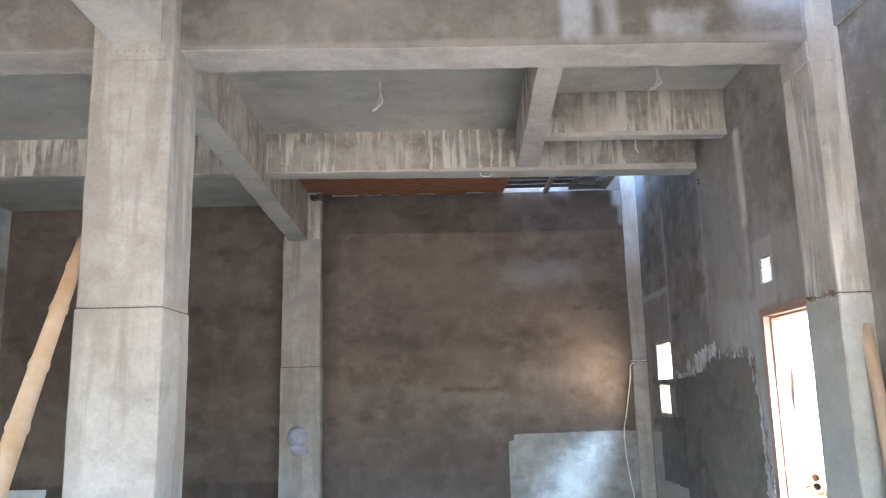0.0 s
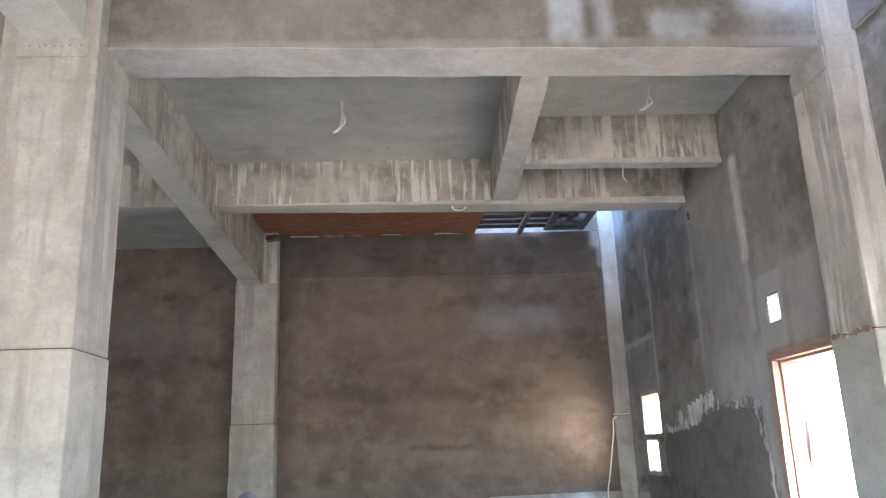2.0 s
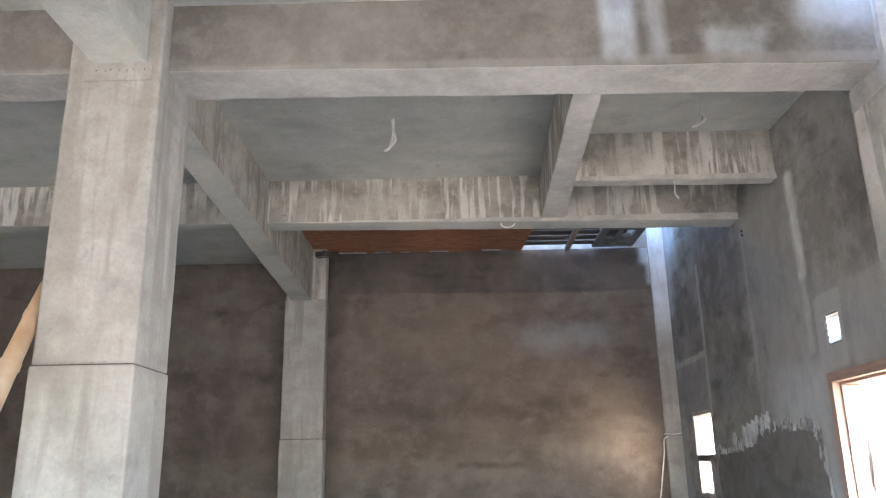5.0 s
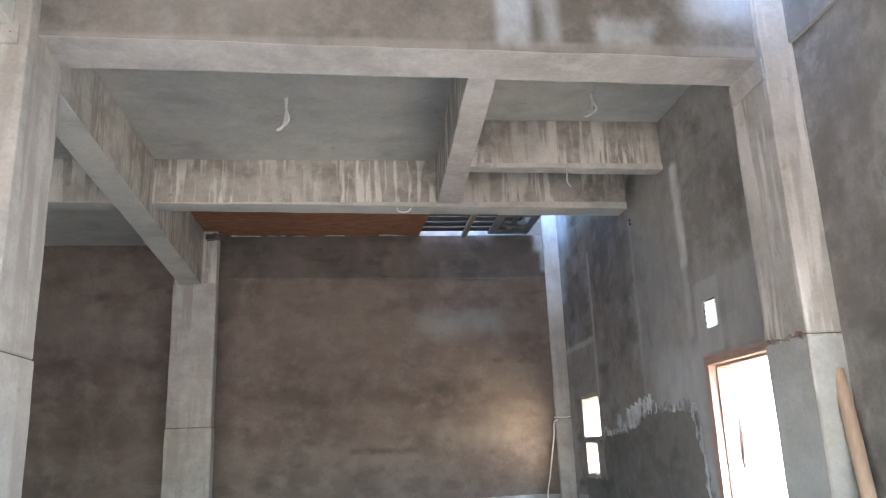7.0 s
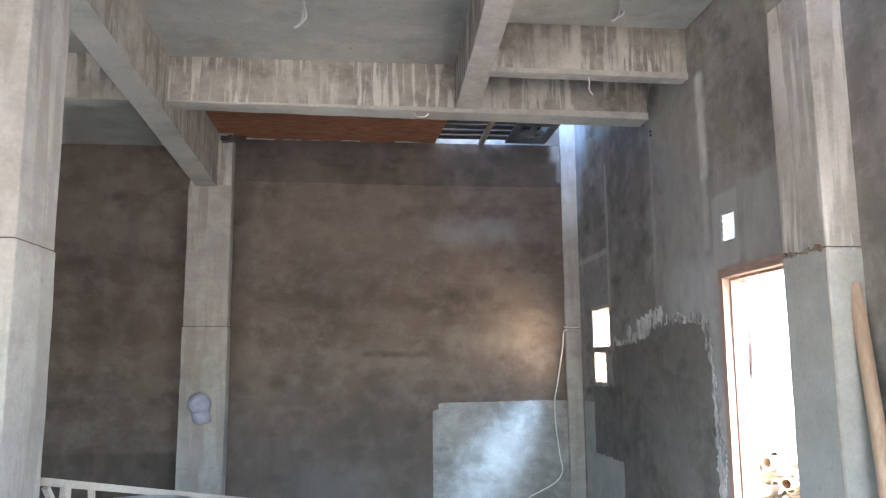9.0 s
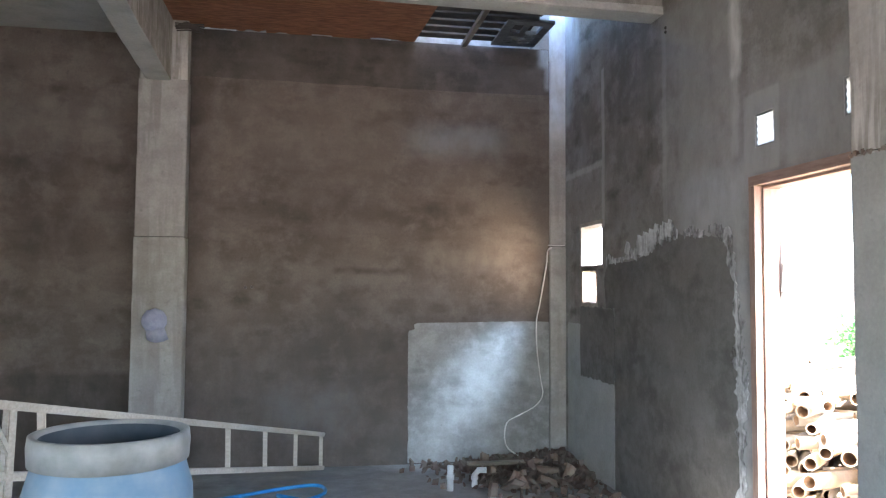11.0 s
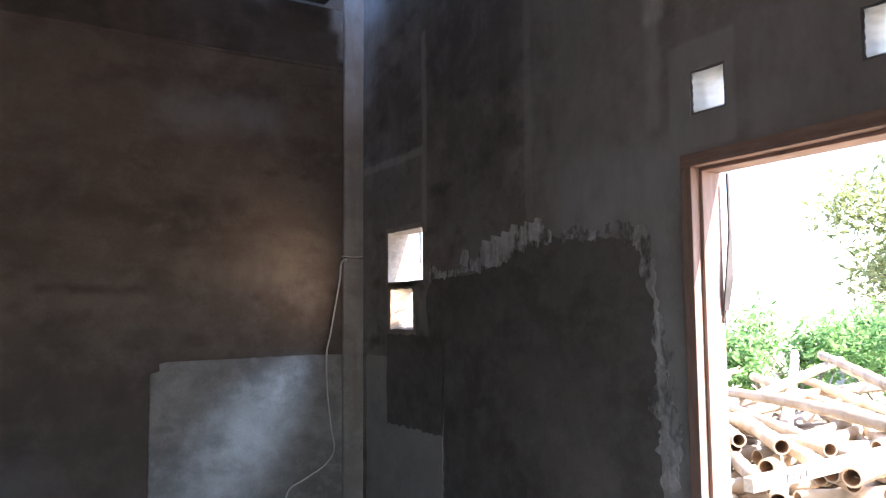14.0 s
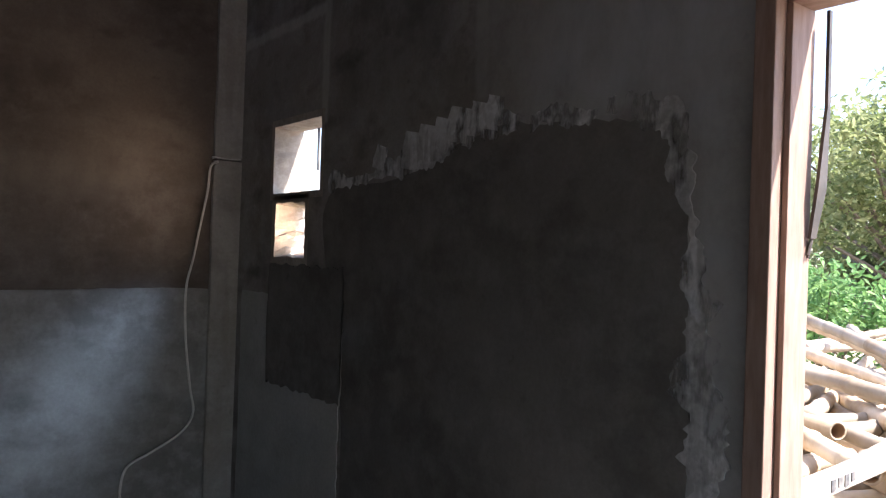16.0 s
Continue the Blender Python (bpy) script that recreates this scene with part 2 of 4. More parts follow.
# paler copy of M_BEAM; part of its brightness stands for side light
M_BEAM_PALE = plaster("pale_streaked_concrete", (0.42, 0.395, 0.352), (0.3, 0.278, 0.242), (0.52, 0.497, 0.455), 2.4, 0.8, (0.24, 0.215, 0.182), 24.0, horizontal=0.0, mottle=0.5)
M_BEAM_FRONT = plaster("beam_front_render", (0.19, 0.176, 0.157), (0.14, 0.128, 0.113), (0.25, 0.238, 0.22), 1.6, 0.0, horizontal=0.0, mottle=0.6)
# bluish runs on the beam face are skylight painted into the colour
SKYLIT_RUN = (0.4, 0.425, 0.45)
wash(M_BEAM_FRONT, "y", [(1.03, 1.19, 3.45, 4.4, 0.03, 0.03, SKYLIT_RUN, 0.9), (1.25, 1.33, 3.45, 4.4, 0.03, 0.04, SKYLIT_RUN, 0.65), (1.5, 1.78, 3.47, 3.62, 0.04, 0.12, SKYLIT_RUN, 0.7), (1.95, 2.3, 3.6, 4.4, 0.08, 0.15, SKYLIT_RUN, 0.5), (-0.4, 0.1, 3.55, 3.9, 0.2, 0.3, (0.28, 0.265, 0.245), 0.5), (-3.0, 2.4, 3.42, 3.475, 0.015, 0.03, (0.3, 0.285, 0.26), 0.6)])
M_SOFFIT = plaster("soffit_concrete", (0.46, 0.442, 0.412), (0.36, 0.343, 0.316), (0.54, 0.524, 0.496), 2.4, 0.0, horizontal=0.0, mottle=0.5)
M_COLUMN = plaster("column_concrete", (0.375, 0.356, 0.33), (0.29, 0.273, 0.25), (0.44, 0.423, 0.4), 1.6, 0.7, (0.25, 0.232, 0.208), 11.0, horizontal=0.25, bump_s=0.2, mottle=0.55)
M_COLUMN_ROUGH = plaster("column_rough", (0.4, 0.378, 0.34), (0.3, 0.28, 0.247), (0.48, 0.46, 0.43), 1.5, 0.85, (0.6, 0.58, 0.545), 16.0, horizontal=0.0, mottle=0.5)
M_COLUMN_LOW = plaster("column_smooth", (0.43, 0.43, 0.405), (0.36, 0.36, 0.335), (0.5, 0.5, 0.48), 1.2, horizontal=0.25, bump_s=0.15, mottle=0.4)
M_SKIM = plaster("skim_coat", (0.305, 0.3, 0.287), (0.21, 0.205, 0.195), (0.38, 0.378, 0.368), 1.8, 0.0, horizontal=0.25, bump_s=0.15, mottle=0.6)
M_PATCH_DARK = plaster("fresh_render", (0.185, 0.176, 0.16), (0.13, 0.123, 0.111), (0.235, 0.226, 0.21), 1.8, horizontal=0.0, mottle=0.6)
# blue-white skylight of the back corner, painted onto both walls and the column
CORNER_SKYLIGHT = (0.5, 0.54, 0.58)
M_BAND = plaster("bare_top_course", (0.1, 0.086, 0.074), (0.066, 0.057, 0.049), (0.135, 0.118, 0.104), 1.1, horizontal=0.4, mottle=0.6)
wash(M_BAND, "y", [(2.2, 2.4, 3.62, 4.0, 0.05, 0.05, CORNER_SKYLIGHT, 0.8), (2.25, 2.4, 3.4, 3.7, 0.03, 0.05, CORNER_SKYLIGHT, 0.6)])
wash(M_SIDE, "x", [(8.72, 9.2, 3.45, 4.2, 0.07, 0.2, CORNER_SKYLIGHT, 0.8), (8.92, 9.2, 3.05, 3.5, 0.06, 0.15, CORNER_SKYLIGHT, 0.7)])
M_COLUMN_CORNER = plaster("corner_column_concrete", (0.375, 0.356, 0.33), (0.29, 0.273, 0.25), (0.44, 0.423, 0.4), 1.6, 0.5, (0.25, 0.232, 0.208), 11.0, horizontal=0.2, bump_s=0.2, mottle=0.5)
# column head coloured paler upwards, as the sky would brighten it
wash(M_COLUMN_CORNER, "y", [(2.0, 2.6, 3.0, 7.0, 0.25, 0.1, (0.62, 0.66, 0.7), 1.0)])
M_SMEAR = plaster("cement_smear", (0.7, 0.71, 0.71), (0.5, 0.5, 0.49), (0.8, 0.82, 0.83), 7.0, 0.7, (0.27, 0.27, 0.262), 22.0, horizontal=0.0, mottle=0.9)
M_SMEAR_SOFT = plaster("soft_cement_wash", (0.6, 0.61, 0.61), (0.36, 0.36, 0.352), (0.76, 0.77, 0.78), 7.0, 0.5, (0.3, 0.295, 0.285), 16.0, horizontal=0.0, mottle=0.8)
patchy(M_SMEAR, 0.38, 0.48)
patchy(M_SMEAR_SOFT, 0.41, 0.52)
M_SMEAR_GREY = plaster("grey_mortar", (0.23, 0.23, 0.22), (0.17, 0.17, 0.162), (0.3, 0.3, 0.295), 4.0, horizontal=0.0)
M_SKIM_WARM = plaster("reveal_mortar", (0.45, 0.4, 0.34), (0.34, 0.3, 0.25), (0.55, 0.5, 0.44), 6.0, horizontal=0.0)
M_FLOOR = plaster("floor_concrete", (0.34, 0.332, 0.316), (0.24, 0.232, 0.22), (0.42, 0.412, 0.395), 1.2, horizontal=0.0)
M_WHITE = plaster("white_primer", (0.62, 0.66, 0.7), (0.5, 0.54, 0.58), (0.72, 0.75, 0.78), 3.0, horizontal=0.0, bump_s=0.2)
M_DOORWOOD = wood("red_brown_timber", (0.44, 0.315, 0.255), (0.31, 0.205, 0.16))
M_DOORHEAD = wood("red_brown_head_timber", (0.44, 0.315, 0.255), (0.31, 0.205, 0.16), (6, 0.8, 6))
M_PLY = wood("plywood", (0.42, 0.2, 0.11), (0.17, 0.075, 0.042), (0.8, 5, 8), 0.7)
M_TIMBER = wood("grey_timber", (0.34, 0.28, 0.22), (0.2, 0.16, 0.12), (1.2, 8, 8))
M_GRILLE = wood("weathered_grey_wood", (0.2, 0.2, 0.195), (0.1, 0.1, 0.097), (1.2, 8, 8))
M_PALE_TIMBER = wood("pale_timber", (0.55, 0.5, 0.43), (0.4, 0.36, 0.3), (1.2, 8, 8))
M_BAMBOO = varied("bamboo_culm", (0.38, 0.29, 0.2), (0.55, 0.48, 0.39), 4.0, 0.5, per_object=0.42)
M_OLD_BAMBOO = varied("old_bamboo", (0.47, 0.37, 0.27), (0.36, 0.23, 0.125), 3.4, 0.5)
M_BAMBOO_IN = varied("bamboo_inside", (0.22, 0.13, 0.07), (0.3, 0.19, 0.11), 12.0, 0.85)
M_STICK = wood("planed_stick", (0.5, 0.38, 0.28), (0.38, 0.27, 0.19), (9, 9, 0.7))
M_CABLE = varied("white_cable", (0.72, 0.71, 0.68), (0.6, 0.58, 0.55), 20, 0.45)
M_PVC = varied("white_pvc", (0.7, 0.71, 0.72), (0.55, 0.55, 0.54), 10, 0.4)
M_DRUM = varied("blue_white_plastic", (0.1, 0.18, 0.27), (0.24, 0.29, 0.33), 4.0, 0.4)
M_RIM = varied("dusty_rim_plastic", (0.27, 0.28, 0.28), (0.17, 0.18, 0.18), 9.0, 0.5)
M_INNER_SHADE = varied("barrel_inner_shade", (0.035, 0.05, 0.065), (0.08, 0.09, 0.1), 6.0, 0.6)
M_HOSE = varied("blue_hose", (0.03, 0.2, 0.5), (0.05, 0.28, 0.58), 9.0, 0.35)
M_CAP = varied("grey_lilac_cloth", (0.36, 0.36, 0.44), (0.28, 0.28, 0.36), 22.0, 0.9)
M_RUBBLE = varied("brick_rubble", (0.2, 0.13, 0.1), (0.3, 0.26, 0.22), 7.0, 0.95, per_object=0.4, bump_s=0.6)
M_SHEET = varied("zinc_sheet", (0.55, 0.6, 0.64), (0.42, 0.46, 0.5), 5.0, 0.45, 0.6)
M_DARK = varied("dark_batten", (0.06, 0.055, 0.05), (0.1, 0.09, 0.08), 9.0, 0.8)
M_STRIP = varied("dark_plastic_strip", (0.06, 0.055, 0.05), (0.12, 0.1, 0.09), 9.0, 0.5)
M_BARK = varied("bark", (0.14, 0.11, 0.085), (0.2, 0.17, 0.14), 9.0, 0.9, bump_s=0.6)
M_PAINT_MARK = varied("dark_paint_mark", (0.1, 0.1, 0.105), (0.25, 0.235, 0.215), 20.0, 0.6)


def leaf_material(name, a, b):
    mat, nt, bsdf = base_material(name, 0.55)
    geo = nt.nodes.new("ShaderNodeNewGeometry")
    col = mix(nt, ramp(nt, geo.outputs["Random Per Island"], 0.1, 0.9), c4(a), c4(b))
    nt.links.new(col, bsdf.inputs["Base Color"])
    tr = nt.nodes.new("ShaderNodeBsdfTranslucent")
    nt.links.new(col, tr.inputs[0])
    add = node(nt, "ShaderNodeMixShader", Fac=0.5)
    nt.links.new(bsdf.outputs[0], add.inputs[1])
    nt.links.new(tr.outputs[0], add.inputs[2])
    nt.links.new(add.outputs[0], nt.nodes["Material Output"].inputs[0])
    return mat


M_LEAF = leaf_material("tree_leaves", (0.15, 0.19, 0.07), (0.34, 0.37, 0.18))
M_BUSH = leaf_material("bush_leaves", (0.09, 0.2, 0.06), (0.22, 0.36, 0.13))
M_GROUND = plaster("dry_earth", (0.38, 0.31, 0.24), (0.28, 0.22, 0.165), (0.45, 0.385, 0.31), 0.5, horizontal=0.0)

M_GLASS = bpy.data.materials.new("pressed_glass")
M_GLASS.use_nodes = True
_nt = M_GLASS.node_tree
_b = _nt.nodes["Principled BSDF"]
_b.inputs["Base Color"].default_value = (0.92, 0.95, 0.92, 1)
_b.inputs["Transmission Weight"].default_value = 1.0
_b.inputs["Roughness"].default_value = 0.2
_b.inputs["IOR"].default_value = 1.12
_w = node(_nt, "ShaderNodeTexWave", Scale=9.0, Distortion=2.0)
_nt.links.new(mapped(_nt, (1, 1, 1)), _w.inputs["Vector"])
bump(_nt, _b, _w.outputs["Fac"], 0.5, 0.006)
_tr = _nt.nodes.new("ShaderNodeBsdfTranslucent")
_tr.inputs[0].default_value = (0.9, 0.9, 0.84, 1)
_ms = node(_nt, "ShaderNodeMixShader", Fac=0.5)
_nt.links.new(_b.outputs[0], _ms.inputs[1])
_nt.links.new(_tr.outputs[0], _ms.inputs[2])
_nt.links.new(_ms.outputs[0], _nt.nodes["Material Output"].inputs[0])


# ---- mesh helpers ----
def mesh_from(name, bm, mat, smooth=False):
    bmesh.ops.recalc_face_normals(bm, faces=bm.faces)
    me = bpy.data.meshes.new(name)
    bm.to_mesh(me)
    bm.free()
    if smooth:
        for p in me.polygons:
            p.use_smooth = True
    for m in mat if isinstance(mat, (list, tuple)) else (mat,):
        me.materials.append(m)
    return me


def part(name, bm, mat, parent=None, label="", smooth=False):
    """One mesh object, under its thing if there is one."""
    ob = new(name, mesh_from(name, bm, mat, smooth))
    if parent is not None:
        ob.parent = parent
    if label:
        ob["label"] = label
    return ob


def thing(name, label, category, at=(0, 0, 0), group="", kind=""):
    ob = new(name)
    ob.matrix_world = pose(*at)
    return tagged(ob, label, category, group, kind)


def box(bm, x0, x1, y0, y1, z0, z1, bevel=0.0, index=0):
    m = Matrix.Translation(((x0 + x1) / 2, (y0 + y1) / 2, (z0 + z1) / 2)) @ Matrix.Diagonal((x1 - x0, y1 - y0, z1 - z0, 1))
    geom = bmesh.ops.create_cube(bm, size=1.0, matrix=m)
    faces = {f for v in geom["verts"] for f in v.link_faces}
    for f in faces:
        f.material_index = index
    if bevel:
        edges = {e for v in geom["verts"] for e in v.link_edges}
        bmesh.ops.bevel(bm, geom=list(edges), offset=bevel, segments=2, affect="EDGES", profile=0.6)
    return geom["verts"]


def boxes(*specs, bevel=0.0):
    bm = bmesh.new()
    for s in specs:
        box(bm, *s, bevel=bevel)
    return bm


def tube(bm, points, radius, sides=8, closed_ends=True):
    """A tube along points; radius may be a list."""
    pts = [Vector(p) for p in points]
    radii = radius if isinstance(radius, (list, tuple)) else [radius] * len(pts)
    rings = []
    up = Vector((0.123, 0.31, 0.94)).normalized()
    for i, p in enumerate(pts):
        d = (pts[min(i + 1, len(pts) - 1)] - pts[max(i - 1, 0)]).normalized()
        a = d.cross(up)
        a = a.normalized() if a.length > 1e-4 else d.orthogonal().normalized()
        b = d.cross(a).normalized()
        rings.append([bm.verts.new(p + radii[i] * (math.cos(2 * math.pi * k / sides) * a + math.sin(2 * math.pi * k / sides) * b)) for k in range(sides)])
    for r, s in zip(rings, rings[1:]):
        for k in range(sides):
            bm.faces.new((r[k], r[(k + 1) % sides], s[(k + 1) % sides], s[k]))
    if closed_ends:
        bm.faces.new(rings[0])
        bm.faces.new(rings[-1])
    return rings


def smooth_line(points, steps=8):
    """Catmull-Rom through the points."""
    p = [Vector(q) for q in points]
    p = [2 * p[0] - p[1]] + p + [2 * p[-1] - p[-2]]
    out = []
    for i in range(1, len(p) - 2):
        for k in range(steps):
            t = k / steps
            a, b, c, d = p[i - 1], p[i], p[i + 1], p[i + 2]
            out.append(0.5 * (2 * b + (c - a) * t + (2 * a - 5 * b + 4 * c - d) * t * t + (3 * b - a - 3 * c + d) * t ** 3))
    out.append(p[-2])
    return out


def wall_mesh(axis, face, back, u0, u1, z0, z1, holes):
    """A wall of real thickness with openings through it. axis 'x': the wall lies in x = face..back and u is y; 'y': u is x."""
    us = sorted({u0, u1, *(h[0] for h in holes), *(h[1] for h in holes)})
    zs = sorted({z0, z1, *(h[2] for h in holes), *(h[3] for h in holes)})
    bm = bmesh.new()

    def at(d, u, z):
        return (d, u, z) if axis == "x" else (u, d, z)

    def solid(i, j):
        if not (0 <= i < len(us) - 1 and 0 <= j < len(zs) - 1):
            return False
        u, z = (us[i] + us[i + 1]) / 2, (zs[j] + zs[j + 1]) / 2
        return not any(h[0] < u < h[1] and h[2] < z < h[3] for h in holes)

    def quad(*pts):
        bm.faces.new([bm.verts.new(p) for p in pts])

    for i in range(len(us) - 1):
        for j in range(len(zs) - 1):
            if not solid(i, j):
                continue
            a, b, c, d = us[i], us[i + 1], zs[j], zs[j + 1]
            for k in (face, back):
                quad(at(k, a, c), at(k, b, c), at(k, b, d), at(k, a, d))
            for ok, p, q in ((solid(i - 1, j), (a, c), (a, d)), (solid(i + 1, j), (b, c), (b, d)), (solid(i, j - 1), (a, c), (b, c)), (solid(i, j + 1), (a, d), (b, d))):
                if not ok:
                    quad(at(face, *p), at(face, *q), at(back, *q), at(back, *p))
    bmesh.ops.remove_doubles(bm, verts=bm.verts, dist=1e-5)
    return bm


def rough_patch(axis, plane, thick, u0, u1, z0, z1, wob=0.02, steps=26, seed=1, slope=0.0, cut=0.0):
    """A thin layer of mortar with a ragged outline, standing proud of a wall. cut: a bitten upper corner at u0."""
    rng = random.Random(seed)
    line = []

    def run(a, b, n):
        for k in range(n):
            t = k / n
            line.append((a[0] + (b[0] - a[0]) * t + rng.uniform(-wob, wob), a[1] + (b[1] - a[1]) * t + rng.uniform(-wob, wob)))

    run((u0, z0), (u1, z0), steps)
    run((u1, z0), (u1, z1 + slope), steps)
    if cut:
        run((u1, z1 + slope), (u0 + cut, z1), steps)
        run((u0 + cut, z1), (u0 + cut * 0.8, z1 - cut * 0.7), 5)
        run((u0 + cut * 0.8, z1 - cut * 0.7), (u0, z1 - cut), 5)
        run((u0, z1 - cut), (u0, z0), steps)
    else:
        run((u1, z1 + slope), (u0, z1), steps)
        run((u0, z1), (u0, z0), steps)
    bm = bmesh.new()
    at = (lambda d, u, z: (d, u, z)) if axis == "x" else (lambda d, u, z: (u, d, z))
    front = [bm.verts.new(at(plane - thick, *p)) for p in line]
    back = [bm.verts.new(at(plane + 0.004, *p)) for p in line]
    bm.faces.new(front)
    n = len(line)
    for k in range(n):
        bm.faces.new((front[k], front[(k + 1) % n], back[(k + 1) % n], back[k]))
    bmesh.ops.triangulate(bm, faces=[f for f in bm.faces if len(f.verts) > 4])
    return bm


def outline_patch(axis, plane, thick, corners, wob, seed):
    """A thin mortar layer inside a rounded, ragged outline."""
    rng = random.Random(seed)
    pts = [(p.x + rng.uniform(-wob, wob), p.y + rng.uniform(-wob, wob)) for p in smooth_line([(u, z, 0) for u, z in corners], 7)]
    at = (lambda d, u, z: (d, u, z)) if axis == "x" else (lambda d, u, z: (u, d, z))
    bm = bmesh.new()
    front = [bm.verts.new(at(plane - thick, *p)) for p in pts]
    back = [bm.verts.new(at(plane + 0.004, *p)) for p in pts]
    n = len(pts)
    for k in range(n):
        bm.faces.new((front[k], front[(k + 1) % n], back[(k + 1) % n], back[k]))
    bmesh.ops.triangulate(bm, faces=[bm.faces.new(front)])
    return bm


def smear(axis, plane, points, widths, thick=0.0045, seed=2, ragged=0.35):
    """A trowelled smear along a few points on a wall, ragged on both sides."""
    rng = random.Random(seed)
    pts = smooth_line([(u, z, 0) for u, z in points], 26)
    n = len(pts)
    at = (lambda d, u, z: (d, u, z)) if axis == "x" else (lambda d, u, z: (u, d, z))
    bm = bmesh.new()
    left, right = [], []
    off = rng.uniform(0, 90)
    run = 0.0
    for i, p in enumerate(pts):
        d = (pts[min(i + 1, n - 1)] - pts[max(i - 1, 0)]).normalized()
        run += (p - pts[max(i - 1, 0)]).length
        s = Vector((-d.y, d.x, 0))
        w = np.interp(i / (n - 1), np.linspace(0, 1, len(widths)), widths)
        na, nb = (noise.fractal(Vector((run * 9, off + q, 0.5)), 0.8, 2.0, 4) for q in (0, 40))
        a, b = p + s * w * max(0.08, 0.5 + ragged * 1.5 * na), p - s * w * max(0.08, 0.5 + ragged * 1.5 * nb)
        left.append(bm.verts.new(at(plane - thick, a.x, a.y)))
        right.append(bm.verts.new(at(plane - thick, b.x, b.y)))
    for i in range(n - 1):
        bm.faces.new((left[i], left[i + 1], right[i + 1], right[i]))
    ret = bmesh.ops.extrude_face_region(bm, geom=list(bm.faces))
    shift = Vector(at(thick + 0.003, 0, 0)) if axis == "x" else Vector((0, thick + 0.003, 0))
    for v in ret["geom"]:
        if isinstance(v, bmesh.types.BMVert):
            v.co += shift
    return bm


def structure(name, bm, mat, label, category, smooth=False):
    return tagged(part(name, bm, mat, smooth=smooth), label, category, kind="structure")


# ---- the shell ----
XW, YB, ZS, ZB = 2.44, 9.13, 3.793, 3.445  # side wall face, back wall face, slab underside, beam underside
XL, YF = -4.3, -2.7
DOOR = (5.185, 6.083, 0.0, 2.153)
BLOCK_1 = (5.865, 6.033, 2.305, 2.48)
BLOCK_2 = (5.172, 5.34, 2.32, 2.495)
WIN_1 = (8.195, 8.685, 1.748, 2.088)
WIN_2 = (8.323, 8.655, 1.43, 1.708)
WIN_N = (3.0, 4.351, 1.9, 2.2)

structure("floor", boxes((XL, XW, YF, YB, -0.16, 0.0)), M_FLOOR, "rough grey concrete floor dusted with cement", "floor")
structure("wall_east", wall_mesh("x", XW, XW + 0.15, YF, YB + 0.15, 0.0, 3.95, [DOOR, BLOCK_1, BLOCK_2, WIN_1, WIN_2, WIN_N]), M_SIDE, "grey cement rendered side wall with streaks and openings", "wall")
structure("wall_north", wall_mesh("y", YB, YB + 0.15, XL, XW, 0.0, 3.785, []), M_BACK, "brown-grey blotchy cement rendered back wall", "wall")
structure("wall_west", wall_mesh("x", XL, XL - 0.15, YF, YB + 0.15, 0.0, 3.95, [(0.6, 3.4, 0.9, 2.3)]), M_SIDE, "plain grey rendered wall with a wide unglazed window", "wall")
structure("wall_south", wall_mesh("y", YF, YF - 0.15, XL, XW, 0.0, 3.95, [(-1.7, 2.1, 0.0, 2.5)]), M_SIDE, "front wall with a wide open gateway", "wall")

# slabs between the beams; the bay at the back corner stays open to the sky
# the overhang past YF is added, unseen, to shade the gateway floor
structure("ceiling", boxes(
    (XL, 1.04, YF - 2.4, 4.81, ZS, ZS + 0.14),
    (1.04, 1.2, YF - 2.4, 4.7, ZS, ZS + 0.14),
    (1.2, 1.95, YF - 2.4, 4.81, ZS, ZS + 0.14),
    (1.95, XW, YF - 2.4, 4.42, ZS, ZS + 0.14),
    (XL, -1.05, 5.0, 7.2, ZS, ZS + 0.14),
    (-1.05, XW, 5.0, 7.2, ZS, ZS + 0.14),
    (XL, -1.12, 7.2, YB, 3.705, 3.9),
), M_SLAB, "grey concrete slab ceiling, stripped of its formwork", "ceiling")
# added wall above the side wall, there to keep the sun off the bays
structure("sun_block_wall", wall_mesh("x", XW, XW + 0.15, 0.5, YB + 0.15, 3.95, 8.8, []), M_SIDE, "grey rendered wall added above to block the sun", "wall")
structure("wall_corner", wall_mesh("y", YB, YB + 0.15, 2.12, 2.3, 3.787, 6.4, []), M_SKIM, "pale rendered return of the upper wall in the corner", "wall")
structure("wall_parapet", wall_mesh("y", 9.2, 9.28, XL, 2.118, 3.785, 4.12, []), M_SKIM, "pale low parapet on top of the back wall", "wall")


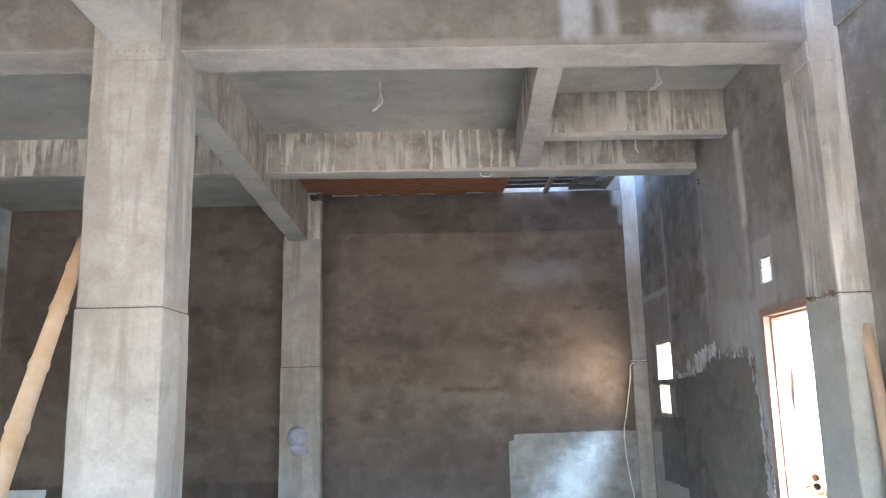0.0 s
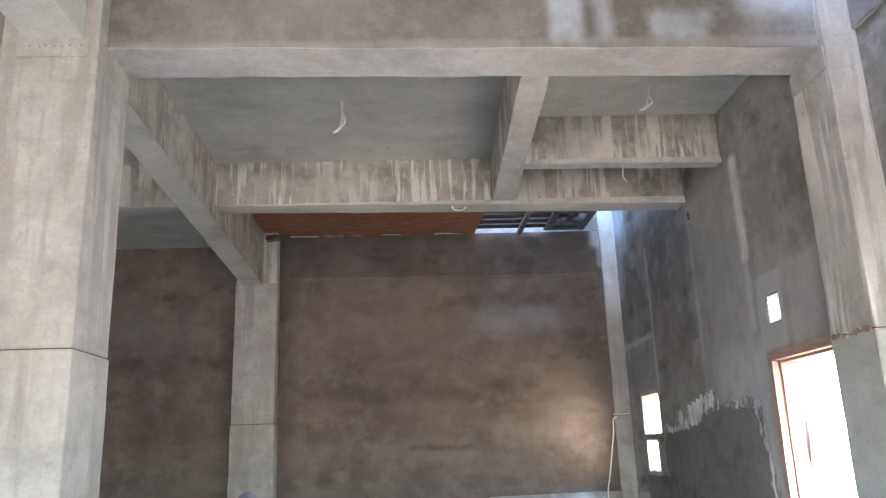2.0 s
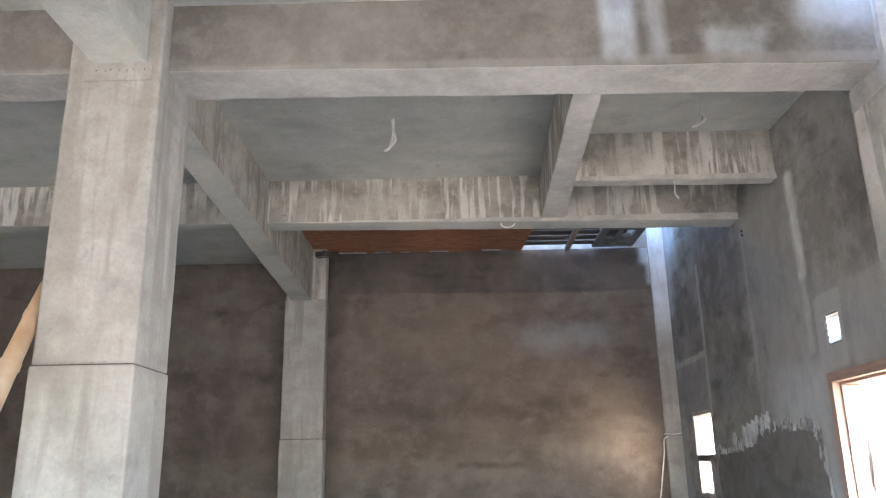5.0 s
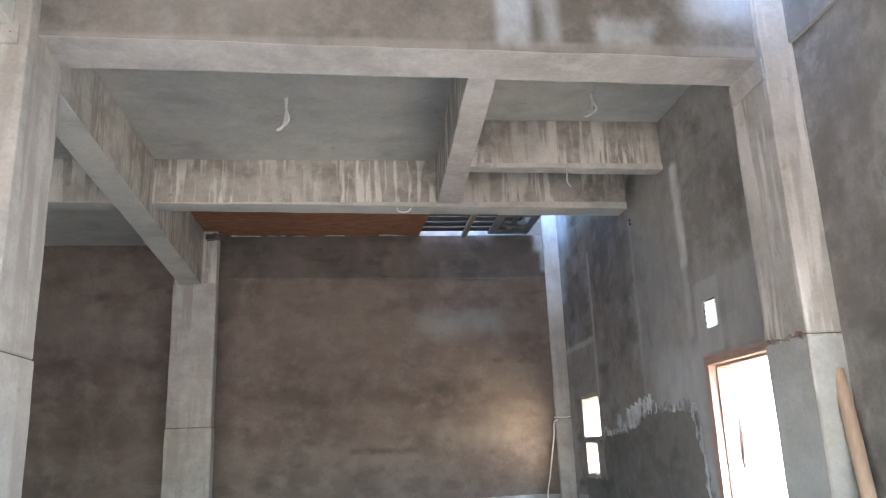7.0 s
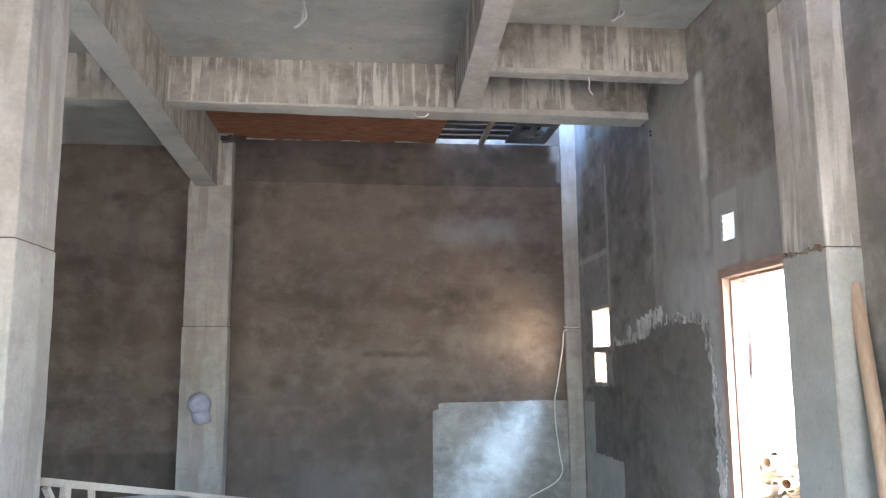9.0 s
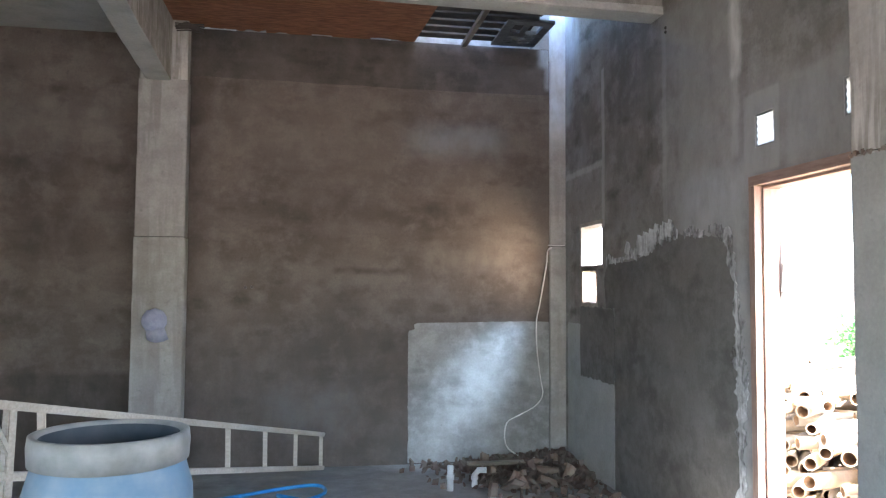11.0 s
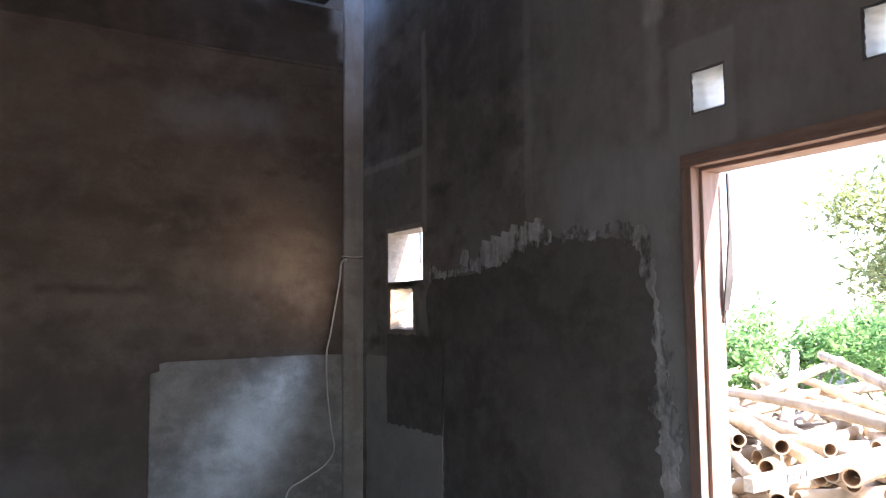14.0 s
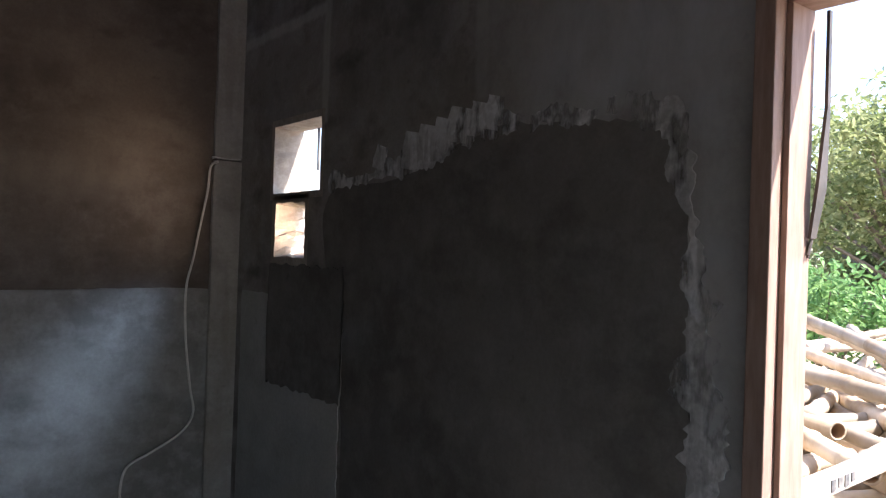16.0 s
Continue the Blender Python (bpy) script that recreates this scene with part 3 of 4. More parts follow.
def beam(name, face_mat, label, x0, x1, y0, y1, z0, z1, drop=0.0, bevel=0.008, lean=0.0, shear=(0.0, 0.0), soffit=None):
    """A cast beam: sides in one finish, underside in another. drop lowers the far end, lean one side, shear moves the far end in x."""
    bm = bmesh.new()
    box(bm, x0, x1, y0, y1, z0, z1)
    cuts = max(2, int(max(x1 - x0, y1 - y0) / 0.12))
    long = [e for e in bm.edges if abs((e.verts[0].co - e.verts[1].co).length - max(x1 - x0, y1 - y0)) < 1e-4]
    bmesh.ops.subdivide_edges(bm, edges=long, cuts=cuts)
    sharp = [e for e in bm.edges if len(e.link_faces) == 2 and e.calc_face_angle() > 1.0 and (e.verts[0].co.z + e.verts[1].co.z) / 2 < z1 - 0.01]
    bmesh.ops.bevel(bm, geom=sharp, offset=bevel, segments=2, affect="EDGES", profile=0.6)
    bm.normal_update()
    for f in bm.faces:
        if f.normal.z < -0.6:
            f.material_index = 1
    for v in bm.verts:
        n = noise.noise_vector(v.co * 4.0)
        s = (v.co.y - y0) / (y1 - y0)
        v.co += Vector((n.x, n.y, n.z)) * 0.005
        if v.co.z < (z0 + z1) / 2:
            v.co.z -= drop * s + lean * (v.co.x - 0.7)
        v.co.x += (shear[0] if v.co.x < (x0 + x1) / 2 else shear[1]) * s
    return structure(name, bm, [face_mat, soffit or M_SOFFIT], label, "beam")


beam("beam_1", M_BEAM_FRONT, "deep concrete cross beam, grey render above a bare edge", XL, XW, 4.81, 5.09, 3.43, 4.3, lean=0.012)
beam("beam_2", M_BEAM, "concrete beam with dark drip stains on its face", XL, XW, 7.1, 7.28, 3.43, 4.0, lean=0.014, soffit=M_SLAB)
beam("beam_3", M_BEAM, "narrow pale concrete beam below the slab", 0.94, 1.085, 5.09, 7.1, 3.452, 3.95, shear=(0.048, 0.078))
beam("beam_4", M_BEAM, "short concrete stub beam with drip stains", 1.1, XW, 6.366, 6.47, 3.466, 3.95, lean=0.01)
beam("beam_5", M_BEAM_PALE, "long concrete beam running to the back column", -1.25, -1.055, 5.09, 8.972, 3.45, 3.95, drop=0.175, soffit=M_SLAB)
beam("beam_6", M_SLAB, "grey concrete beam running overhead to the front", -1.275, -1.03, YF, 4.725, 3.448, 3.95, soffit=M_SLAB)
beam("beam_7", M_SIDE, "shallow grey edge beam along the side wall", XW - 0.02, XW + 0.004, YF, 4.76, 3.47, 3.95)

beam("beam_lip_1", M_SOFFIT, "pale mortar lip along the lower edge of the beam", -1.05, XW, 7.088, 7.104, 3.432, 3.462, bevel=0.003, lean=0.014)
beam("beam_lip_2", M_SOFFIT, "pale mortar lip along the lower edge of the stub beam", 1.17, XW, 6.357, 6.37, 3.465, 3.488, bevel=0.003, lean=0.01)


def column(name, x0, x1, y0, y1, joint, top, mats, label, proud=0.006, low=0):
    """A rendered column cast in two lifts with a ragged open joint between them."""
    bm = bmesh.new()
    for a, b, g, i in ((0.0, joint - 0.0015, proud, low), (joint + 0.0015, top, 0.0, 0)):
        vs = box(bm, x0 - g, x1 + g, y0 - g, y1, a, b, 0.0, i)
        up = [e for e in {e for v in vs for e in v.link_edges} if abs(e.verts[0].co.z - e.verts[1].co.z) > 0.1]
        bmesh.ops.subdivide_edges(bm, edges=up, cuts=int((b - a) / 0.1))
    sharp = [e for e in bm.edges if len(e.link_faces) == 2 and e.calc_face_angle() > 1.0]
    bmesh.ops.bevel(bm, geom=sharp, offset=0.011, segments=2, affect="EDGES", profile=0.6)
    for v in bm.verts:
        n = noise.noise_vector(v.co * 5.0)
        v.co += Vector((n.x * 0.004, n.y * 0.004, n.z * 0.003 if abs(v.co.z - joint) < 0.05 else 0))
    box(bm, x0 + 0.006, x1 - 0.006, y0 + 0.006, y1 - 0.01, joint - 0.03, joint + 0.03, 0.0, 1)
    return structure(name, bm, mats, label, "column")


column("column_1", -1.378, -0.962, 4.722, 5.1, 2.098, 3.93, [M_COLUMN, M_DARK], "thick pale concrete column with a pour joint")
column("column_2", -1.316, -0.918, 8.97, YB + 0.05, 1.963, 3.29, [M_COLUMN, M_DARK], "pale concrete column standing against the back wall")
structure("column_2_head", boxes((-1.31, -0.925, 8.976, YB + 0.05, 3.285, 3.95), bevel=0.01), M_COLUMN_ROUGH, "rough stained column head under the slab", "column")
column("column_3", 2.282, XW + 0.03, 4.762, 5.105, 2.095, 3.93, [M_COLUMN_ROUGH, M_DARK, M_COLUMN_LOW], "streaked concrete column on the side wall", 0.004, 2)
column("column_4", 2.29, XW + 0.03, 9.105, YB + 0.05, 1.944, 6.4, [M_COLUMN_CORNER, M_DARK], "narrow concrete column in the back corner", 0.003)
# smooth collars of mortar where the columns meet the beams
structure("trim_1", boxes((-1.3, -1.0, 4.714, 4.73, 3.36, 3.452), bevel=0.004), M_COLUMN, "pale mortar collar on the column", "trim")
structure("trim_2", boxes((2.274, 2.29, 4.775, 5.09, 3.29, 3.4), bevel=0.004), M_SOFFIT, "pale mortar collar on the column", "trim")

rng = random.Random(61)
for k in range(7):
    bm = bmesh.new()
    bmesh.ops.create_uvsphere(bm, u_segments=6, v_segments=4, radius=0.003, matrix=Matrix.Translation((-1.25 + 0.035 * k + rng.uniform(-0.01, 0.01), 4.713, 3.41 + rng.uniform(-0.005, 0.005))))
    tagged(part("nail_head", bm, M_DARK), "dark nail head in the mortar collar", "nail", group="nails in the collar")
bm = bmesh.new()
for k in range(26):
    s = rng.uniform(0.004, 0.013)
    geom = bmesh.ops.create_cube(bm, size=1.0)["verts"]
    turn = Euler((rng.uniform(0, 6), rng.uniform(0, 6), 0)).to_matrix()
    at = Vector((2.279, rng.uniform(4.77, 5.11), 2.095 + rng.uniform(-0.008, 0.01)))
    for v in geom:
        v.co = turn @ (v.co * s * 1.6) + at
tagged(part("joint_crumbs", bm, M_RUBBLE), "broken brown mortar crumbs along the column joint", "mortar", kind="structure")

# coats and smears of mortar on the walls
structure("skim_patch", outline_patch("y", YB, 0.006, [(0.99, 0.01), (0.988, 0.3), (0.984, 0.6), (0.986, 1.0), (0.984, 1.16), (1.02, 1.175), (1.05, 1.2), (1.06, 1.238), (1.3, 1.243), (1.7, 1.25), (2.0, 1.255), (2.285, 1.25), (2.287, 1.2), (2.288, 0.6), (2.285, 0.01)], 0.004, 3), M_SKIM, "pale skim coat patch with a torn edge on the back wall", "wall patch")
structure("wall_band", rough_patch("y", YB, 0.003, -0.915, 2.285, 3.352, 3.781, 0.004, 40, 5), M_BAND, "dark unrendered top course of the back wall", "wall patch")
# lighter finish than skim_patch, its colour making up for weaker light here
structure("side_skim_patch", rough_patch("x", XW, 0.005, 7.968, 9.03, 0.02, 1.25, 0.006, 30, 7), M_COLUMN_LOW, "pale skim coat on the side wall corner", "wall patch")
structure("side_dark_patch", rough_patch("x", XW, 0.011, 7.955, 8.69, 0.815, 1.4, 0.01, 24, 9), M_PATCH_DARK, "rough dark mortar patch below the small openings", "wall patch")
structure("fresh_render_panel", outline_patch("x", XW, 0.002, [(7.95, 0.02), (7.95, 0.8), (8.1, 1.3), (8.12, 1.72), (7.6, 1.76), (7.25, 1.85), (6.98, 1.9), (6.7, 1.88), (6.42, 1.85), (6.3, 1.77), (6.26, 1.55), (6.24, 1.0), (6.23, 0.02)], 0.008, 11), M_PATCH_DARK, "dark fresh render where an old opening was filled", "wall patch")
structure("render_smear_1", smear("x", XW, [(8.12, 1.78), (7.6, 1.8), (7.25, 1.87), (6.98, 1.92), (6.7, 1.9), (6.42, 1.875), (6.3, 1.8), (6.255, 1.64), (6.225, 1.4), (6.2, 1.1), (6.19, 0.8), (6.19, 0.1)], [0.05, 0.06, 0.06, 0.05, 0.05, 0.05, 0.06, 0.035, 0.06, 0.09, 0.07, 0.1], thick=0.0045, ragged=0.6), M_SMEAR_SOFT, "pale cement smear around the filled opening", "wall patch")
for n, (y, z0, z1, w) in enumerate(((7.7, 1.81, 1.9, 0.09), (7.49, 1.795, 1.935, 0.1), (7.39, 1.82, 1.95, 0.1), (7.3, 1.85, 1.965, 0.09), (7.2, 1.87, 1.99, 0.105), (7.1, 1.88, 1.995, 0.09), (7.02, 1.895, 2.005, 0.085))):
    structure("brush_stroke_%d" % (n + 1), smear("x", XW, [(y + 0.012, z0), (y, (z0 + z1) / 2), (y - 0.014, z1)], [w, w * 1.02, w * 0.95], 0.005 + 0.0007 * (n % 2), 20 + n, 0.1), M_SMEAR, "upright dab of pale wet cement", "wall patch")
structure("wall_ledge", smear("y", YB, [(-0.9, 3.36), (0.6, 3.345), (1.6, 3.33), (2.28, 3.33)], [0.012, 0.016, 0.012, 0.01], 0.008, 43), M_BACK, "thin edge of the render coat", "wall patch")

# ---- openings ----
def door_frame():
    t = thing("door_frame", "red-brown timber door frame without a door, in the side wall", "door frame")
    y0, y1, z0, z1 = DOOR
    xi, xo = XW - 0.014, XW + 0.135
    for a, b, c in ((y1 - 0.053, y1, 1), (y0, y0 + 0.05, -1)):
        part("jamb", boxes((xi, xo, a, b, 0.0, z1 - 0.053), bevel=0.004), M_DOORWOOD, t)
        e = a if c > 0 else b
        part("door_stop", boxes((xi + 0.045, xo, min(e - c * 0.016, e), max(e - c * 0.016, e), 0.0, z1 - 0.069), bevel=0.003), M_DOORWOOD, t)
    part("head", boxes((xi, xo, y0, y1, z1 - 0.053, z1), bevel=0.004), M_DOORHEAD, t)
    part("door_stop", boxes((xi + 0.045, xo, y0 + 0.05, y1 - 0.053, z1 - 0.069, z1 - 0.053), bevel=0.003), M_DOORHEAD, t)
    bm = bmesh.new()
    pts = [(xo + 0.008, 5.985, 2.08), (xo + 0.01, 5.985, 1.85), (xo + 0.004, 5.992, 1.66), (xo - 0.005, 6.006, 1.54)]
    widths = (0.006, 0.007, 0.02, 0.013)
    for a, b, w0, w1 in zip(pts, pts[1:], widths, widths[1:]):
        vs = [bm.verts.new((p[0] + dx, p[1] + dy, p[2])) for p, w in ((a, w0), (b, w1)) for dx, dy in ((-w, -0.004), (w, -0.004), (w, 0.004), (-w, 0.004))]
        for q in ((0, 1, 5, 4), (1, 2, 6, 5), (2, 3, 7, 6), (3, 0, 4, 7)):
            bm.faces.new([vs[i] for i in q])
    for k in range(4):
        tube(bm, [pts[-1], (pts[-1][0] + 0.01 * (k - 1.5), pts[-1][1] + 0.006 * k, 1.5 - 0.006 * k)], 0.004, 5)
    part("hanging_splinter", bm, M_STRIP, t, "long torn dark splinter of wood")
    return t


door_frame()


def glass_block(spec):
    y0, y1, z0, z1 = spec
    t = thing("glass_block", "small square glass block with wavy pressed face above the door", "glass block", group="glass blocks over the door")
    xm = XW + 0.008
    bm = bmesh.new()
    n = 14
    for side, off in ((0, 0.0), (1, 0.06)):
        grid = [[None] * (n + 1) for _ in range(n + 1)]
        for i in range(n + 1):
            for j in range(n + 1):
                u, v = i / n, j / n
                d = 0.006 * min(1, 8 * min(u, 1 - u, v, 1 - v)) + 0.003 * math.sin(9 * v * math.pi + 2.2 * math.sin(4 * u))
                grid[i][j] = bm.verts.new((xm + off - (d if not side else -d), y0 + 0.008 + (y1 - y0 - 0.016) * u, z0 + 0.008 + (z1 - z0 - 0.016) * v))
        for i in range(n):
            for j in range(n):
                bm.faces.new((grid[i][j], grid[i + 1][j], grid[i + 1][j + 1], grid[i][j + 1]))
    part("glass", bm, M_GLASS, t, "clear rippled glass", smooth=True).visible_shadow = False
    part("mortar_joint", wall_mesh("x", XW + 0.004, XW + 0.13, y0, y1, z0, z1, [(y0 + 0.009, y1 - 0.009, z0 + 0.009, z1 - 0.009)]), M_SMEAR_GREY, t)
    return t


glass_block(BLOCK_1)
glass_block(BLOCK_2)


def ragged_reveal(name, spec, label, seed, amount):
    """A hacked lining of mortar round a small opening."""
    y0, y1, z0, z1 = spec
    rng = random.Random(seed)
    bm = bmesh.new()
    n = 12
    loop = [(y0 + (y1 - y0) * k / n, z0) for k in range(n)] + [(y1, z0 + (z1 - z0) * k / n) for k in range(n)] + [(y1 - (y1 - y0) * k / n, z1) for k in range(n)] + [(y0, z1 - (z1 - z0) * k / n) for k in range(n)]
    cy, cz = (y0 + y1) / 2, (z0 + z1) / 2
    rows = []
    for x, a in ((XW - 0.006, 0.35), (XW + 0.05, 0.9), (XW + 0.1, 1.0), (XW + 0.156, 0.5)):
        row = []
        for y, z in loop:
            s = amount * a * rng.uniform(0.25, 1.0)
            row.append(bm.verts.new((x, y - math.copysign(min(s, abs(y - cy)), y - cy), z - math.copysign(min(s, abs(z - cz)), z - cz))))
        rows.append(row)
    outer = [[bm.verts.new((x, y + math.copysign(0.03, y - cy), z + math.copysign(0.03, z - cz))) for y, z in loop] for x in (XW - 0.006, XW + 0.156)]
    m = len(loop)
    for a, b in ((outer[0], rows[0]), *zip(rows, rows[1:]), (rows[-1], outer[1])):
        for k in range(m):
            bm.faces.new((a[k], a[(k + 1) % m], b[(k + 1) % m], b[k]))
    return structure(name, bm, M_SKIM_WARM, label, "window")


w1 = ragged_reveal("window_1", WIN_1, "small unglazed opening with thin iron rods outside", 3, 0.012)
for k, y in enumerate((8.28, 8.345, 8.41, 8.47)):
    bm = bmesh.new()
    tube(bm, [(XW + 0.13, y, WIN_1[2] + (0.0 if k in (0,) else 0.12)), (XW + 0.13, y + 0.004, WIN_1[3] - 0.01)], 0.007, 6)
    part("rod", bm, M_STRIP, w1, "thin dark iron rod")
ragged_reveal("window_2", WIN_2, "small hacked unglazed hole in the side wall", 4, 0.035)
wn_ob = ragged_reveal("window_3", WIN_N, "small white-edged opening in the side wall", 5, 0.01)
part("window_margin", wall_mesh("x", XW - 0.007, XW + 0.01, WIN_N[0] - 0.035, WIN_N[1] + 0.03, WIN_N[2] - 0.03, WIN_N[3] + 0.035, [WIN_N]), M_WHITE, wn_ob, "white painted margin")
for y in (3.1, 3.25, 3.4, 3.55, 3.7, 3.85, 4.03, 4.11, 4.19, 4.27):
    bm = bmesh.new()
    tube(bm, [(XW + 0.12, y, WIN_N[2]), (XW + 0.12, y, WIN_N[3])], 0.005, 6)
    part("rod", bm, M_STRIP, wn_ob, "thin dark iron rod")

# ---- the open bay over the back corner ----
def plywood_sheet(x0, x1, y0, y1, label, seed):
    t = thing("plywood_sheet", label, "plywood", group="plywood left over the open bay")
    rng = random.Random(seed)
    bm = bmesh.new()
    n = 24
    top, low = [], []
    for k in range(n + 1):
        x = x0 + (x1 - x0) * k / n
        back = y1 + rng.uniform(-0.045, 0.012)
        low.append([bm.verts.new((x + (0.14 * (1 - s) if k == n else 0), y0 + (back - y0) * s, ZS + 0.004 * math.sin(7 * x + 3 * s))) for s in (0, 0.33, 0.66, 1)])
    for a, b in zip(low, low[1:]):
        for i in range(3):
            bm.faces.new((a[i], b[i], b[i + 1], a[i + 1]))
    ret = bmesh.ops.extrude_face_region(bm, geom=list(bm.faces))
    for v in ret["geom"]:
        if isinstance(v, bmesh.types.BMVert):
            v.co.z += 0.012
    part("sheet", bm, M_PLY, t)
    return t


plywood_sheet(-1.056, -0.3, 7.27, 9.14, "red-brown stained plywood formwork sheet lying over the open bay", 1)
plywood_sheet(-0.296, 1.02, 7.27, 9.175, "large red-brown stained plywood formwork sheet over the open bay", 2)
for k, y in enumerate((8.3, 8.47, 8.64, 8.81, 8.98)):
    t = thing("roof_batten", "dark weathered roof batten across the open bay", "batten", group="battens over the open bay")
    bm = bmesh.new()
    box(bm, 0.98, 1.98, y - 0.062, y + 0.062, ZS + 0.014, ZS + 0.05, 0.004)
    part("board", bm, M_DARK, t)
# sheets added overhead so that no direct sun falls into the bay
rs = thing("added_sun_cover", "corrugated zinc sheets added over the open bay to keep sun out", "roof sheet")
for k, (x0, x1, y0, y1) in enumerate(((-1.42, -0.6, 7.0, 9.45), (-0.62, 0.2, 7.0, 9.45), (0.18, 1.02, 7.0, 9.45), (1.0, 1.75, 7.0, 8.27), (1.73, 2.43, 7.0, 8.27), (1.74, 2.13, 8.25, 9.45), (2.11, 2.43, 8.25, 8.84))):
    bm = bmesh.new()
    rows = []
    n = int((x1 - x0) / 0.02)
    for i in range(n + 1):
        x = x0 + (x1 - x0) * i / n
        rows.append([bm.verts.new((x, y, 4.15 + 0.009 * math.sin(i * 1.57) + 0.004 * (k % 2))) for y in (y0, (y0 + y1) / 2, y1)])
    for a, b in zip(rows, rows[1:]):
        for j in (0, 1):
            bm.faces.new((a[j], b[j], b[j + 1], a[j + 1]))
    part("sheet", bm, M_SHEET, rs, smooth=True)
for x in (-1.3, 0.4, 1.76):
    part("rafter_post", boxes((x, x + 0.05, 7.15, 7.2, 3.99, 4.14), bevel=0.004), M_TIMBER, rs)
    part("rafter", boxes((x, x + 0.05, 7.0, 9.4, 4.1, 4.138), bevel=0.004), M_TIMBER, rs)
    part("rafter_post", boxes((x, x + 0.05, 9.2, 9.25, 3.785, 4.1), bevel=0.004), M_TIMBER, rs)
t = thing("wooden_prop", "short brown timber piece under the battens", "timber")
part("board", boxes((1.455, 1.5, 8.1, 9.16, ZS - 0.03, ZS + 0.012), bevel=0.004), M_TIMBER, t)


def old_frame():
    """A weathered wooden grille leaning over the gap."""
    t = thing("wooden_grille", "weathered grey wooden grille lying over the open bay", "grille")
    x0, x1, y0, y1, z = 1.72, 2.13, 8.45, 9.1, ZS - 0.002
    for name, spec in (("rail", (x0, x1, y1 - 0.09, y1)), ("rail", (x0, x1, y0, y0 + 0.09)), ("stile", (x0, x0 + 0.08, y0 + 0.09, y1 - 0.09)), ("stile", (x1 - 0.08, x1, y0 + 0.09, y1 - 0.09)), ("slat", (x0 + 0.08, x1 - 0.08, y1 - 0.22, y1 - 0.15)), ("slat", (x0 + 0.08, x1 - 0.08, y1 - 0.36, y1 - 0.27)), ("slat", (x0 + 0.17, x0 + 0.22, y0 + 0.09, y1 - 0.36))):
        part(name, boxes((*spec, z, z + 0.03), bevel=0.004), M_GRILLE, t)
    for x, y in ((1.82, 8.7), (1.99, 8.78), (1.9, 8.92)):
        part("knob", boxes((x - 0.03, x + 0.03, y - 0.04, y + 0.04, z - 0.018, z + 0.008), bevel=0.008), M_GRILLE, t)
    return t


old_frame()
bm = bmesh.new()
rng = random.Random(4)
for k in range(9):
    y = 8.96 - 0.012 * k
    tube(bm, [(-1.02, y, 3.70 + 0.012 * (k % 4)), (-0.93, y, 3.71 + 0.012 * (k % 5)), (-0.80 + 0.02 * rng.random(), y - 0.02, 3.68 + 0.016 * (k % 4))], 0.006, 5)
t = thing("steel_bars", "bundle of rusty starter bars sticking out of the column head", "rebar")
part("bars", bm, M_DARK, t)
# white strips drawn for the daylight between wall top and plywood
t = thing("gap_light_strip", "thin white strips standing for daylight at the wall top", "paper")
for a, b in ((-0.88, -0.55), (0.1, 0.28), (0.62, 0.8)):
    bm = bmesh.new()
    tube(bm, smooth_line([(a, YB - 0.012, 3.788), ((a + b) / 2, YB - 0.016, 3.79), (b, YB - 0.01, 3.786)], 5), [0.006] * 11, 5)
    part("strip", bm, M_WHITE, t)


# ---- cables ----
def cable(label, pts, r=0.005, group="", name="cable"):
    t = thing(name, label, "cable", group=group)
    bm = bmesh.new()
    line = smooth_line(pts, 7)
    tube(bm, line, r, 6)
    part("wire", bm, M_CABLE, t, smooth=True)
    return t


def ceiling_loop(x, y, z, length, width):
    cable("white cable loop hanging out of the ceiling", [(x, y, z + 0.03), (x + 0.01, y, z - length * 0.4), (x - width * 0.2, y, z - length * 0.85), (x - width, y - 0.01, z - length), (x - width * 0.3, y - 0.02, z - length * 0.93), (x + width * 0.6, y - 0.015, z - length * 0.7), (x + width * 0.3, y - 0.01, z - length * 0.35), (x + 0.015, y - 0.01, z + 0.03)], 0.0085, "cable loops in the ceiling", "cable_loop")


ceiling_loop(-0.04, 6.08, ZS, 0.215, 0.04)
ceiling_loop(1.84, 5.95, ZS, 0.16, 0.045)
cable("short white cable end hanging from the stub beam", [(1.78, 6.4, 3.47), (1.785, 6.395, 3.42), (1.78, 6.39, 3.37), (1.8, 6.385, 3.33)], 0.005)
cable("small white cable loop under the beam", [(0.69, 7.13, 3.44), (0.7, 7.12, 3.40), (0.76, 7.12, 3.395), (0.79, 7.13, 3.42), (0.79, 7.14, 3.44)], 0.005)
cable("white power cable hanging in a curl down the back wall", [(2.29, 9.060, 1.93), (2.262, 9.090, 1.9), (2.255, 9.100, 1.78), (2.225, 9.105, 1.6), (2.19, 9.108, 1.4), (2.16, 9.108, 1.25), (2.165, 9.105, 1.0), (2.195, 9.100, 0.74), (2.215, 9.095, 0.6), (2.15, 9.090, 0.5), (2.0, 9.080, 0.42), (1.88, 9.070, 0.36), (1.84, 9.02, 0.24), (1.87, 9.01, 0.14), (1.98, 9.0, 0.07), (2.12, 8.98, 0.05)], 0.0065)
cable("thin wire tied round the corner column", [(2.284, 9.12, 1.95), (2.28, 9.097, 1.955), (2.36, 9.095, 1.95), (2.43, 9.097, 1.955)], 0.004)


